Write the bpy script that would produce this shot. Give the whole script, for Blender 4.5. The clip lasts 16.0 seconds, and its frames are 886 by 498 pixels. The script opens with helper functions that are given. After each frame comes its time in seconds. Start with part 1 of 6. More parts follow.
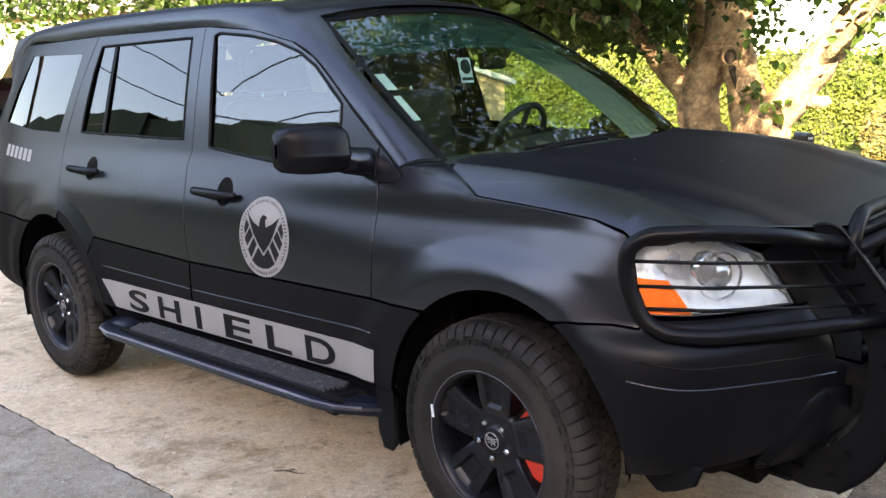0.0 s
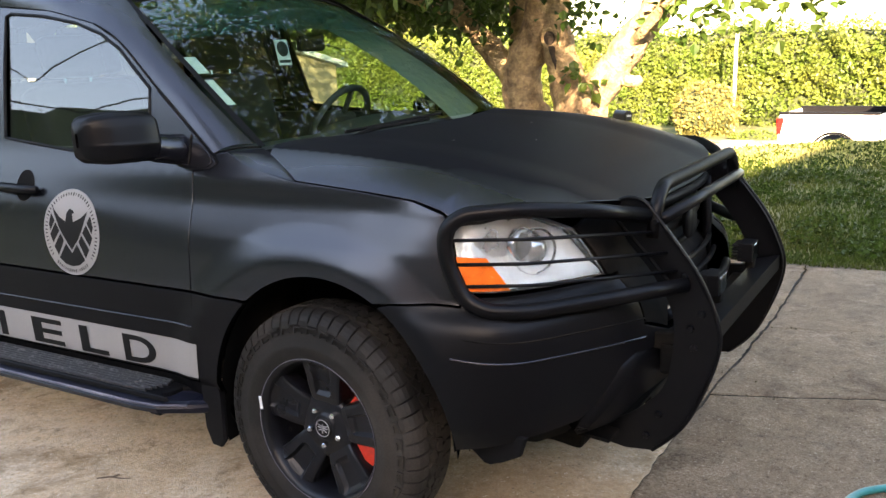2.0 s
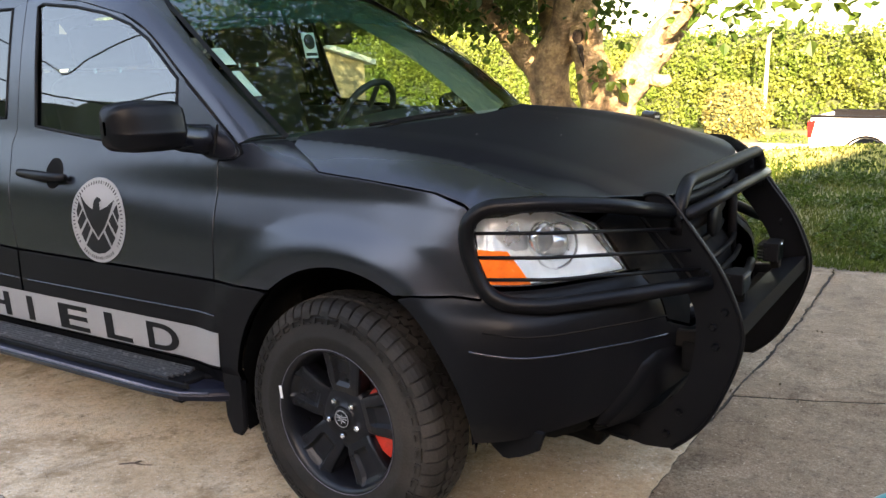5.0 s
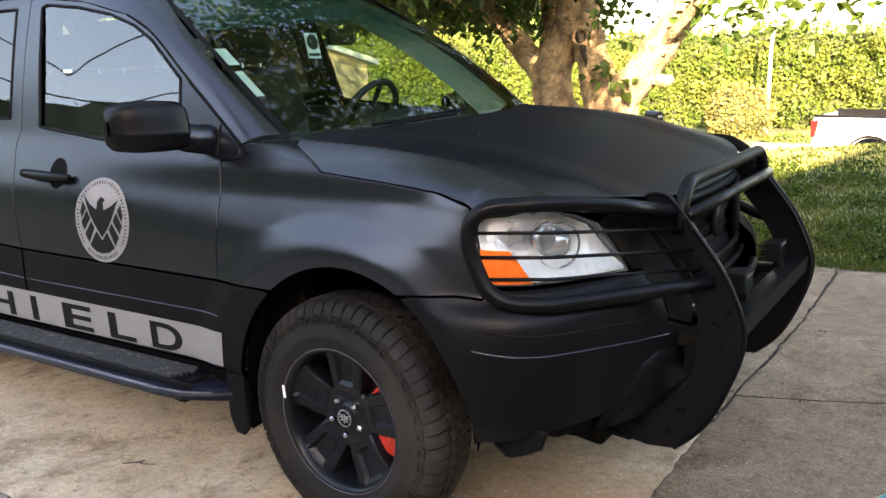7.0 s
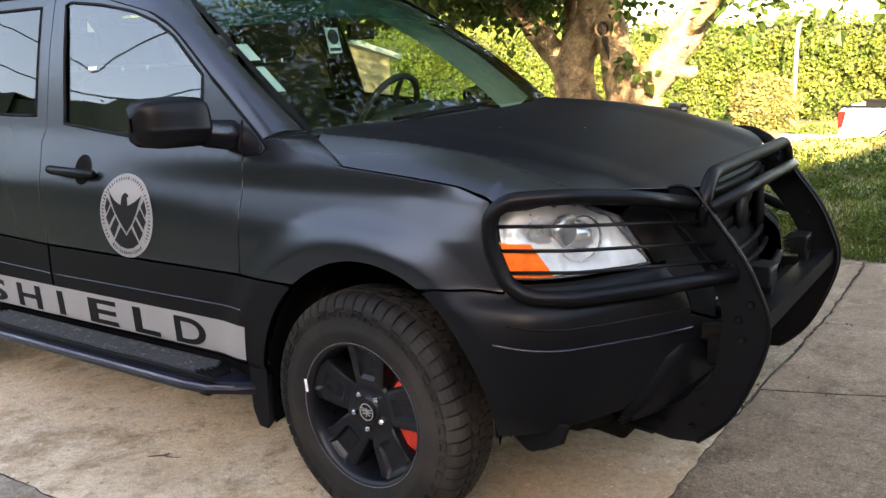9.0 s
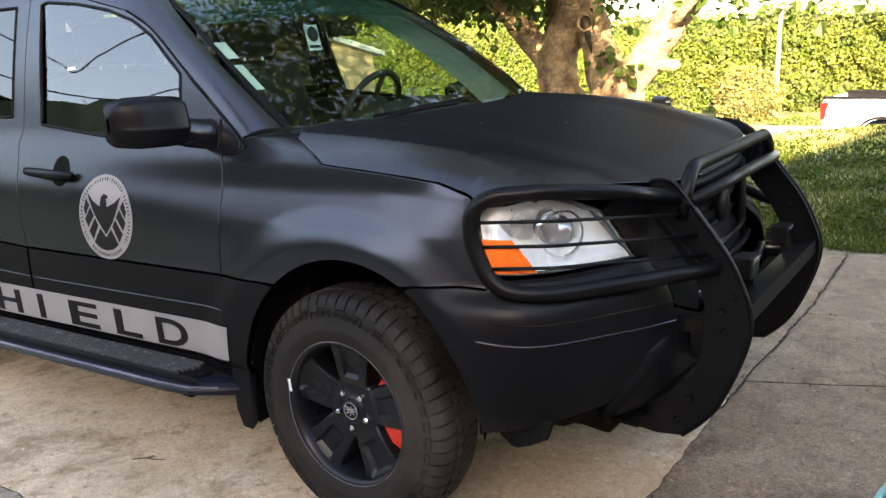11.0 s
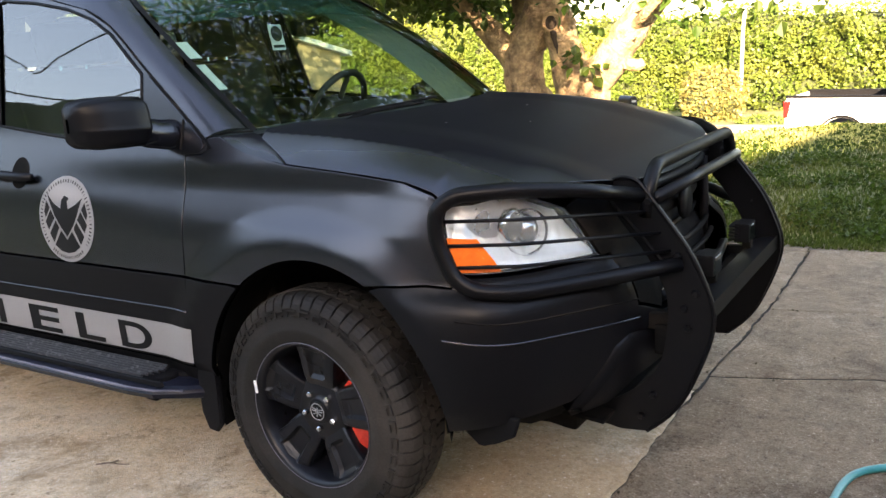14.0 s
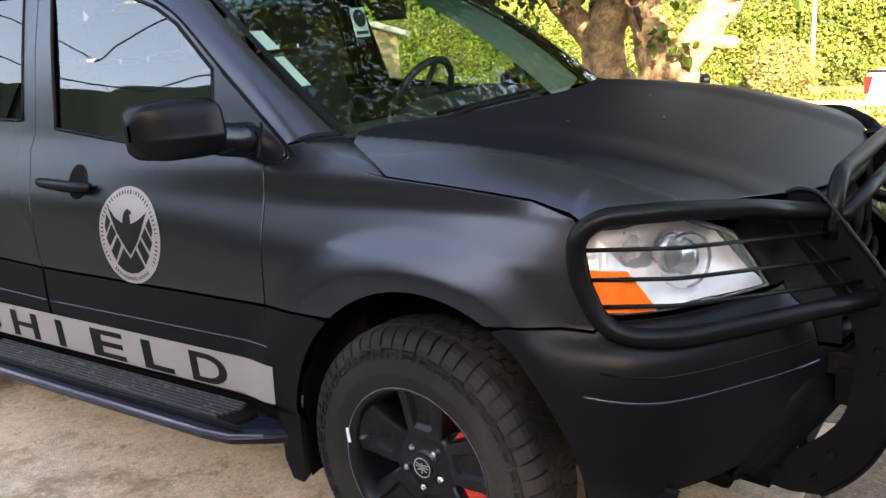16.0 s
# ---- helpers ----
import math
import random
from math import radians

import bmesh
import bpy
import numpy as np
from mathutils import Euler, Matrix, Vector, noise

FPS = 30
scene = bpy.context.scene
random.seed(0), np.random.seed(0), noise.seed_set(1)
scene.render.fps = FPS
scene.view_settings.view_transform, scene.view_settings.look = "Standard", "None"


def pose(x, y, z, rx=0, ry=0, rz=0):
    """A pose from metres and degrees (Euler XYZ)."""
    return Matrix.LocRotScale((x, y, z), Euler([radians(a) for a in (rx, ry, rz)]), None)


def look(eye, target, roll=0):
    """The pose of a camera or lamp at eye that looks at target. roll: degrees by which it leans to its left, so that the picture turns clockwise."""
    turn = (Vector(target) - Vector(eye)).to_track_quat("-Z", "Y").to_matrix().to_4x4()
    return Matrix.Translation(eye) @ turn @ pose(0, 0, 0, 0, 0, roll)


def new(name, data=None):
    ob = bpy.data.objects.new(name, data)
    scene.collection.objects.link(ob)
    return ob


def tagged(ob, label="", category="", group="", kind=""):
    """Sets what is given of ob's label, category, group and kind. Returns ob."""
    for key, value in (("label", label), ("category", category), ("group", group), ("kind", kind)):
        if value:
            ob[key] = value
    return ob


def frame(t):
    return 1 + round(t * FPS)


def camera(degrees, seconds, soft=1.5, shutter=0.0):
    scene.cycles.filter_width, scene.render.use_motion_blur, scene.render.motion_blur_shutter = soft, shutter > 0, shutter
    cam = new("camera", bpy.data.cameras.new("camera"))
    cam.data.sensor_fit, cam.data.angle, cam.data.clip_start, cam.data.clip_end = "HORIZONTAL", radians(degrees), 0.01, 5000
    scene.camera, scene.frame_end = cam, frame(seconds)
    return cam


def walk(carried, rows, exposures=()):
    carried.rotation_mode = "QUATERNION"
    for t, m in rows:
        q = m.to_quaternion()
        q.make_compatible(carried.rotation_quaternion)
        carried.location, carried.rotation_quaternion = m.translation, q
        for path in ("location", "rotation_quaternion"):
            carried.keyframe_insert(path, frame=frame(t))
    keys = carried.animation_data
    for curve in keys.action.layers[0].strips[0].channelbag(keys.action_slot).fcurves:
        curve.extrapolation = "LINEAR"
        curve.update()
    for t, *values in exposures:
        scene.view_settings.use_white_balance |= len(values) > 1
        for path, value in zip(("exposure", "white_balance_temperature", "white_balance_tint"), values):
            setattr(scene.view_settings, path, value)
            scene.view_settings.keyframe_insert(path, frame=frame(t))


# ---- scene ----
cam = camera(53.9, 16.0)
PATH = [
    (0, (1.495, -2.785, 1.418), (0.184, -1.325, 1.03), -2.0),
    (0.5, (1.498, -2.767, 1.42), (0.24, -1.265, 1.019), -2.4),
    (1, (1.518, -2.745, 1.423), (0.452, -1.097, 1.035), -2.1),
    (1.5, (1.526, -2.737, 1.419), (0.538, -1.048, 1.006), -2.1),
    (2, (1.528, -2.739, 1.414), (0.513, -1.073, 0.975), -2.4),
    (2.5, (1.536, -2.744, 1.41), (0.507, -1.083, 0.982), -1.9),
    (3, (1.539, -2.751, 1.402), (0.493, -1.1, 0.98), -1.4),
    (3.5, (1.542, -2.744, 1.401), (0.501, -1.091, 0.971), -1.6),
    (4, (1.544, -2.745, 1.401), (0.492, -1.101, 0.967), -1.8),
    (4.2, (1.54, -2.742, 1.398), (0.473, -1.107, 0.964), -1.7),
    (6.5, (1.537, -2.735, 1.397), (0.481, -1.095, 0.952), -1.8),
    (7, (1.542, -2.741, 1.398), (0.472, -1.109, 0.959), -1.8),
    (7.5, (1.541, -2.743, 1.397), (0.465, -1.115, 0.961), -1.9),
    (8, (1.54, -2.747, 1.397), (0.467, -1.116, 0.962), -1.8),
    (8.5, (1.543, -2.747, 1.397), (0.451, -1.13, 0.959), -2.0),
    (9, (1.546, -2.736, 1.396), (0.433, -1.136, 0.946), -2.4),
    (11.3, (1.555, -2.719, 1.394), (0.468, -1.104, 0.933), -3.1),
    (11.5, (1.559, -2.721, 1.393), (0.464, -1.111, 0.935), -3.3),
    (12, (1.563, -2.717, 1.392), (0.47, -1.106, 0.935), -3.5),
    (12.5, (1.559, -2.718, 1.392), (0.48, -1.098, 0.935), -3.3),
    (13, (1.552, -2.723, 1.393), (0.467, -1.107, 0.934), -3.0),
    (13.5, (1.552, -2.72, 1.391), (0.496, -1.085, 0.931), -2.9),
    (14, (1.563, -2.714, 1.392), (0.534, -1.063, 0.929), -3.1),
    (14.5, (1.553, -2.701, 1.39), (0.518, -1.06, 0.906), -3.1),
    (15, (1.497, -2.669, 1.403), (0.481, -1.017, 0.915), -2.4),
    (15.5, (1.302, -2.608, 1.419), (0.274, -0.951, 0.975), -1.8),
    (16, (1.193, -2.445, 1.416), (0.064, -0.871, 0.916), -4.3),
]
EXPOSURE, SKY, SUN = 3.55, .118, 5.0
walk(cam, [(t, look(eye, target, roll)) for t, eye, target, roll in PATH], exposures=((0, EXPOSURE + .02, 7700, 22), (.6, EXPOSURE + .03, 7800, 21), (1.5, EXPOSURE, 8100, 20), (15.5, EXPOSURE, 8100, 20), (16, EXPOSURE + .07, 8050, 23)))

SUN_WAY = Vector((-.45, 1, -.36)).normalized()
world = bpy.data.worlds.new("sky")
scene.world = world
world.use_nodes = True
sky = world.node_tree.nodes.new("ShaderNodeTexSky")
sky.sky_type, sky.sun_disc = "NISHITA", False
sky.sun_elevation, sky.sun_rotation = radians(18), radians(156)
sky.air_density, sky.dust_density, sky.ozone_density = 1.0, 1.2, 1.5
world.node_tree.links.new(sky.outputs[0], world.node_tree.nodes["Background"].inputs[0])
world.node_tree.nodes["Background"].inputs[1].default_value = SKY
sun = new("sun", bpy.data.lights.new("sun", "SUN"))
sun.data.energy, sun.data.angle, sun.data.color = SUN, radians(.6), (1, .86, .66)
sun.matrix_world = look((0, -30, 20), Vector((0, -30, 20)) + SUN_WAY)


# ---- materials ----
def material(name, colour, rough=.5, metal=0.0, vary=.12, scale=8.0, fine=120.0, bump=.0, second=None, amount=.0, rough_vary=.08, coat=0.0, island=0.0, spec=.5, piece=0.0):
    """A node material: a base colour that varies at two scales, an optional second colour in blotches, uneven gloss and a fine relief."""
    m = bpy.data.materials.new(name)
    m.use_nodes = True
    nt, ns = m.node_tree, m.node_tree.nodes
    p = ns["Principled BSDF"]
    at = ns.new("ShaderNodeTexCoord").outputs["Object"]

    def noise_node(s, detail=5.0):
        n = ns.new("ShaderNodeTexNoise")
        n.inputs["Scale"].default_value, n.inputs["Detail"].default_value = s, detail
        nt.links.new(at, n.inputs["Vector"])
        return n.outputs["Fac"]

    def ranged(src, a, b, lo=.3, hi=.7):
        r = ns.new("ShaderNodeMapRange")
        r.inputs["From Min"].default_value, r.inputs["From Max"].default_value = lo, hi
        r.inputs["To Min"].default_value, r.inputs["To Max"].default_value = a, b
        nt.links.new(src, r.inputs["Value"])
        return r.outputs[0]

    def times(col, fac):
        x = ns.new("ShaderNodeMix")
        x.data_type, x.blend_type = "RGBA", "MULTIPLY"
        x.inputs["Factor"].default_value = 1
        nt.links.new(col, x.inputs["A"])
        nt.links.new(fac, x.inputs["B"])
        return x.outputs["Result"]

    big, small = noise_node(scale, 9.0), noise_node(fine, 4)
    rgb = ns.new("ShaderNodeRGB")
    rgb.outputs[0].default_value = (*colour, 1)
    col = rgb.outputs[0]
    if second:
        x = ns.new("ShaderNodeMix")
        x.data_type = "RGBA"
        x.inputs["B"].default_value = (*second, 1)
        nt.links.new(col, x.inputs["A"])
        nt.links.new(ranged(noise_node(scale * .6, 8), 0, 1, .62 - amount * .5, .78 - amount * .3), x.inputs["Factor"])
        col = x.outputs["Result"]
    col = times(col, ranged(big, 1 - vary, 1 + vary))
    col = times(col, ranged(small, 1 - vary * .8, 1 + vary * .8))
    if island:
        g = ns.new("ShaderNodeNewGeometry").outputs["Random Per Island"]
        col = times(col, ranged(g, 1 - island, 1 + island, 0, 1))
    if piece:
        g = ns.new("ShaderNodeObjectInfo").outputs["Random"]
        col = times(col, ranged(g, 1 - piece, 1 + piece, 0, 1))
    nt.links.new(col, p.inputs["Base Color"])
    nt.links.new(ranged(big, max(0, rough - rough_vary), min(1, rough + rough_vary)), p.inputs["Roughness"])
    p.inputs["Metallic"].default_value = metal
    p.inputs["Specular IOR Level"].default_value = spec
    p.inputs["Coat Weight"].default_value = coat
    if bump:
        b = ns.new("ShaderNodeBump")
        b.inputs["Strength"].default_value, b.inputs["Distance"].default_value = .6, bump
        nt.links.new(small, b.inputs["Height"])
        nt.links.new(b.outputs[0], p.inputs["Normal"])
    return m


def glass_material(name, tint, ior=1.5, rough=0.0):
    """A thin pane: it lets tinted light through and mirrors by the angle."""
    m = bpy.data.materials.new(name)
    m.use_nodes = True
    nt, ns = m.node_tree, m.node_tree.nodes
    ns.remove(ns["Principled BSDF"])
    clear, shine, mix = ns.new("ShaderNodeBsdfTransparent"), ns.new("ShaderNodeBsdfGlossy"), ns.new("ShaderNodeMixShader")
    clear.inputs[0].default_value = (*tint, 1)
    shine.inputs["Roughness"].default_value = rough
    facing, power, scaled = ns.new("ShaderNodeLayerWeight"), ns.new("ShaderNodeMath"), ns.new("ShaderNodeMapRange")
    facing.inputs[0].default_value = .5
    power.operation = "POWER"
    power.inputs[1].default_value = 5
    scaled.inputs["To Min"].default_value = ((ior - 1) / (ior + 1)) ** 2
    nt.links.new(facing.outputs["Facing"], power.inputs[0])
    nt.links.new(power.outputs[0], scaled.inputs["Value"])
    nt.links.new(scaled.outputs[0], mix.inputs[0])
    nt.links.new(clear.outputs[0], mix.inputs[1])
    nt.links.new(shine.outputs[0], mix.inputs[2])
    nt.links.new(mix.outputs[0], ns["Material Output"].inputs[0])
    return m


def leaf_material(name, colour, second, through_amount=.5, spec=.4):
    m = material(name, colour, .45, vary=.2, scale=1.2, fine=30, second=second, amount=.4, island=.35, spec=spec)
    nt, ns = m.node_tree, m.node_tree.nodes
    p = ns["Principled BSDF"]
    t, mix = ns.new("ShaderNodeBsdfTranslucent"), ns.new("ShaderNodeMixShader")
    src = p.inputs["Base Color"].links[0].from_socket
    nt.links.new(src, t.inputs[0])
    mix.inputs[0].default_value = through_amount
    nt.links.new(p.outputs[0], mix.inputs[1])
    nt.links.new(t.outputs[0], mix.inputs[2])
    nt.links.new(mix.outputs[0], ns["Material Output"].inputs[0])
    return m


def dull_when_grazed(m, rough, rough_grazed, spec, spec_grazed):
    """A satin finish whose gloss falls off where it is seen at a flat angle."""
    nt, ns = m.node_tree, m.node_tree.nodes
    p = ns["Principled BSDF"]
    facing = ns.new("ShaderNodeLayerWeight")
    facing.inputs[0].default_value = .5
    for socket, a, b in (("Roughness", rough, rough_grazed), ("Specular IOR Level", spec, spec_grazed)):
        r = ns.new("ShaderNodeMapRange")
        r.inputs["From Min"].default_value, r.inputs["From Max"].default_value = .50, .68
        r.inputs["To Min"].default_value, r.inputs["To Max"].default_value = a, b
        nt.links.new(facing.outputs["Facing"], r.inputs["Value"])
        nt.links.new(r.outputs[0], p.inputs[socket])


def concrete_material(name, colour, stain, bleach, pits, brown_patches=()):
    """Old broomed concrete: broad brown stains, bleached patches, sandy grain and dark pits."""
    m = bpy.data.materials.new(name)
    m.use_nodes = True
    nt, ns = m.node_tree, m.node_tree.nodes
    p = ns["Principled BSDF"]
    at = ns.new("ShaderNodeTexCoord").outputs["Object"]

    def field(scale, lo, hi, detail=7.0, rough=.6, stretch=(1, 1, 1), warp=0.0):
        g = ns.new("ShaderNodeMapping")
        g.inputs["Scale"].default_value = stretch
        n = ns.new("ShaderNodeTexNoise")
        n.inputs["Scale"].default_value, n.inputs["Detail"].default_value, n.inputs["Roughness"].default_value, n.inputs["Distortion"].default_value = scale, detail, rough, warp
        r = ns.new("ShaderNodeMapRange")
        r.inputs["From Min"].default_value, r.inputs["From Max"].default_value = lo, hi
        nt.links.new(at, g.inputs[0])
        nt.links.new(g.outputs[0], n.inputs["Vector"])
        nt.links.new(n.outputs["Fac"], r.inputs["Value"])
        return r.outputs[0]

    def mixed(col, fac, other, blend="MIX"):
        x = ns.new("ShaderNodeMix")
        x.data_type, x.blend_type = "RGBA", blend
        nt.links.new(fac, x.inputs["Factor"])
        nt.links.new(col, x.inputs["A"])
        x.inputs["B"].default_value = (*other, 1)
        return x.outputs["Result"]

    base = ns.new("ShaderNodeRGB")
    base.outputs[0].default_value = (*colour, 1)
    col = mixed(base.outputs[0], field(.9, .44, .66, 9, .72, warp=.8), stain)
    col = mixed(col, field(1.9, .50, .66, 10, .74, (1, 1.6, 1), .6), bleach)
    col = mixed(col, field(2.3, .53, .63, 10, .76, warp=.5), tuple(c * .86 for c in stain))
    col = mixed(col, field(3.6, .52, .64, 10, .80, (1.3, 1, 1), .4), bleach)
    col = mixed(col, field(6.0, .52, .74, 9, .8), tuple(c * .70 for c in stain))
    col = mixed(col, field(17.0, .54, .66, 10, .85), tuple(c * .5 for c in stain))
    col = mixed(col, field(23.0, .55, .68, 8, .8), bleach)
    for cx, cy, rx, ry in brown_patches:
        # a browner patch of set centre and radii, with a ragged outline
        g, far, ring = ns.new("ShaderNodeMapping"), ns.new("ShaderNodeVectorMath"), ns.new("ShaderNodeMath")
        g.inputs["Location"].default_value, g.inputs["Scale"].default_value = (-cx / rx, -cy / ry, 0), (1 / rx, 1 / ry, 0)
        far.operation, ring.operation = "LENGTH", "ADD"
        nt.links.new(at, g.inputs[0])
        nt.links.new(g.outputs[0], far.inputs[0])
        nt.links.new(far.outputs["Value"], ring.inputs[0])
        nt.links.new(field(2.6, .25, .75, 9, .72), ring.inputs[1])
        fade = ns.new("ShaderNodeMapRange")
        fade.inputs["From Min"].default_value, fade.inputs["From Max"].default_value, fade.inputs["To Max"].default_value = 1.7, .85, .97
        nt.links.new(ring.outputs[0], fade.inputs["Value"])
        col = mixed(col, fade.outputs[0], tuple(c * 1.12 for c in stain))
    grain = field(150, .30, .70, 4, .7)
    col = mixed(col, grain, tuple(min(1, c * 1.18) for c in colour), "MULTIPLY")
    sandy = field(46, .40, .66, 6, .8)
    col = mixed(col, sandy, (.72, .68, .64), "MULTIPLY")
    col = mixed(col, field(75, .60, .74, 5, .75), tuple(c * .35 for c in stain))
    col = mixed(col, field(60, .60, .72, 5, .75), tuple(min(1, c * 1.25) for c in bleach))
    dots = ns.new("ShaderNodeTexVoronoi")
    dots.inputs["Scale"].default_value = 30
    nt.links.new(at, dots.inputs["Vector"])
    hole = ns.new("ShaderNodeMapRange")
    hole.inputs["From Min"].default_value, hole.inputs["From Max"].default_value = .16, .06
    nt.links.new(dots.outputs["Distance"], hole.inputs["Value"])
    some = ns.new("ShaderNodeMath")
    some.operation = "MULTIPLY"
    nt.links.new(hole.outputs[0], some.inputs[0])
    nt.links.new(field(3.2, .40, .56), some.inputs[1])
    col = mixed(col, some.outputs[0], tuple(c * .45 * pits for c in stain))
    nt.links.new(col, p.inputs["Base Color"])
    p.inputs["Roughness"].default_value = .88
    p.inputs["Specular IOR Level"].default_value = .3
    b = ns.new("ShaderNodeBump")
    b.inputs["Strength"].default_value, b.inputs["Distance"].default_value = .7, .004
    nt.links.new(sandy, b.inputs["Height"])
    c = ns.new("ShaderNodeBump")
    c.inputs["Strength"].default_value, c.inputs["Distance"].default_value = .5, .0015
    nt.links.new(grain, c.inputs["Height"])
    nt.links.new(b.outputs[0], c.inputs["Normal"])
    nt.links.new(c.outputs[0], p.inputs["Normal"])
    return m


PAINT = material("satin_black_paint", (.0051, .0052, .0074), .34, vary=.08, scale=1.5, fine=420, rough_vary=.03, bump=.0002, spec=.5)
dull_when_grazed(PAINT, .25, .52, .84, .05)
PAINT.node_tree.nodes["Principled BSDF"].inputs["Specular Tint"].default_value = (.90, .91, .98, 1)
BUMPER = material("painted_bumper_plastic", (.0045, .0046, .0056), .40, vary=.12, scale=2.5, fine=380, rough_vary=.05, bump=.0003)
dull_when_grazed(BUMPER, .34, .60, .15, .02)
TRIM = material("black_trim", (.006, .006, .0068), .5, vary=.15, scale=5, fine=300, bump=.0003)
dull_when_grazed(TRIM, .46, .6, .09, .02)
GUARD = material("powder_coated_steel", (.0042, .0042, .005), .38, vary=.2, scale=6, fine=350, bump=.0004, second=(.009, .0086, .0084), amount=.15)
dull_when_grazed(GUARD, .34, .55, .15, .04)
BOARD = material("navy_black_board", (.006, .007, .014), .36, spec=.2, vary=.15, scale=7, fine=260, bump=.0003)
TREAD = material("worn_tread_rubber", (.016, .016, .018), .6, vary=.3, scale=55, fine=420, bump=.001, second=(.10, .098, .092), amount=.14)
# pale violet-grey paints the sky's glint on the board edge; blotches are scuffs
BOARD_EDGE = material("scuffed_glint_edge", (.16, .155, .18), .42, vary=.2, scale=9, fine=200, second=(.06, .06, .08), amount=.4)
DARK = material("underbody_black", (.005, .005, .005), .8, spec=.05, vary=.2, scale=6, fine=80, second=(.03, .025, .02), amount=.25)
SHUT = material("shut_line_black", (.0012, .0012, .0013), .95, spec=.0, vary=.1, scale=6, fine=80)
RUBBER = material("tyre_rubber", (.0125, .0113, .0103), .70, spec=.22, vary=.26, scale=7, fine=160, bump=.0008, second=(.036, .030, .025), amount=.36)
RIM = material("satin_black_alloy", (.0052, .0056, .0078), .33, spec=.28, vary=.12, scale=8, fine=120, rough_vary=.08)
CHROME = material("chrome", (.75, .75, .76), .18, 1.0, vary=.05, scale=20, fine=80)
STEEL = material("worn_steel", (.35, .33, .31), .45, .9, vary=.25, scale=14, fine=120, second=(.16, .10, .07), amount=.3)
RED = material("red_caliper_paint", (.62, .045, .025), .42, vary=.12, scale=14, fine=90)
VINYL = material("white_vinyl", (.235, .229, .226), .5, vary=.05, scale=3, fine=200)
BLACK_VINYL = material("black_vinyl", (.007, .007, .0075), .5, spec=.15, vary=.06, scale=4, fine=200)
SEAT = material("grey_cloth", (.025, .024, .022), .9, vary=.2, scale=12, fine=300, bump=.001)
DASH = material("dashboard_plastic", (.03, .03, .03), .6, vary=.1, scale=9, fine=250, bump=.0004)
LINER = material("headliner", (.11, .105, .095), .95, vary=.06, scale=6, fine=300)
PAPER = material("white_paper", (.75, .76, .74), .7, vary=.05, scale=9, fine=60)
AMBER = material("amber_lens", (.95, .17, .02), .2, vary=.12, scale=40, fine=300, coat=.4)
REFLECTOR = material("lamp_reflector", (.74, .75, .76), .30, .85, vary=.10, scale=18, fine=70)
BOWL = material("bright_reflector", (.94, .98, .96), .14, .15, vary=.06, scale=14, fine=60, rough_vary=.05)
SIDE_GLASS = glass_material("rear_side_glass", (.03, .038, .035), 2.15)
FRONT_SIDE_GLASS = glass_material("front_side_glass", (.50, .58, .53), 2.35)
PILLAR_TRIM = material("pale_pillar_trim", (.13, .15, .12), .8, vary=.06, scale=6, fine=300)
SCREEN = glass_material("windscreen_glass", (.56, .70, .62), 1.64)
SHADE_BAND = glass_material("teal_shade_band", (.30, .62, .58), 1.3)
LENS = glass_material("lamp_lens", (.86, .88, .88), 1.45, .03)
# the printed band scatters some light as well
dye, dye_mix = SHADE_BAND.node_tree.nodes.new("ShaderNodeBsdfDiffuse"), SHADE_BAND.node_tree.nodes.new("ShaderNodeMixShader")
dye.inputs[0].default_value, dye_mix.inputs[0].default_value = (.022, .12, .125, 1), .26
SHADE_BAND.node_tree.links.new(SHADE_BAND.node_tree.nodes["Mix Shader"].outputs[0], dye_mix.inputs[1])
SHADE_BAND.node_tree.links.new(dye.outputs[0], dye_mix.inputs[2])
SHADE_BAND.node_tree.links.new(dye_mix.outputs[0], SHADE_BAND.node_tree.nodes["Material Output"].inputs[0])
# a white diffuse share brightens the lamp, for sky its reflector would mirror
lamp_lift, lamp_lift_mix = LENS.node_tree.nodes.new("ShaderNodeBsdfDiffuse"), LENS.node_tree.nodes.new("ShaderNodeMixShader")
lamp_lift.inputs[0].default_value, lamp_lift_mix.inputs[0].default_value = (.95, 1, .98, 1), .12
LENS.node_tree.links.new(LENS.node_tree.nodes["Mix Shader"].outputs[0], lamp_lift_mix.inputs[1])
LENS.node_tree.links.new(lamp_lift.outputs[0], lamp_lift_mix.inputs[2])
LENS.node_tree.links.new(lamp_lift_mix.outputs[0], LENS.node_tree.nodes["Material Output"].inputs[0])
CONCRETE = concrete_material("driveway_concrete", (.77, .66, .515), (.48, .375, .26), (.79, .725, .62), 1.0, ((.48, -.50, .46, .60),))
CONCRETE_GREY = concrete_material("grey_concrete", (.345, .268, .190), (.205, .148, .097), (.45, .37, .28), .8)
CONCRETE_NEAR = concrete_material("worn_grey_concrete", (.47, .425, .36), (.33, .285, .225), (.57, .53, .46), .8)
JOINT = material("joint_dirt", (.045, .038, .03), .95, vary=.3, scale=20, fine=120, bump=.003)
SOIL = material("soil", (.10, .075, .05), .95, vary=.25, scale=6, fine=60, bump=.004)
LAWN = material("lawn_turf", (.080, .092, .026), .9, vary=.3, scale=1.3, fine=45, bump=.01, second=(.19, .165, .07), amount=.4)
# pale yellow blades: sunlight on the lawn put into the colour
SUNLIT_GRASS = leaf_material("sunlit_grass_blades", (.44, .42, .12), (.46, .42, .17), .4, .2)
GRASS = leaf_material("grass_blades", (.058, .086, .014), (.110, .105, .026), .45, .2)
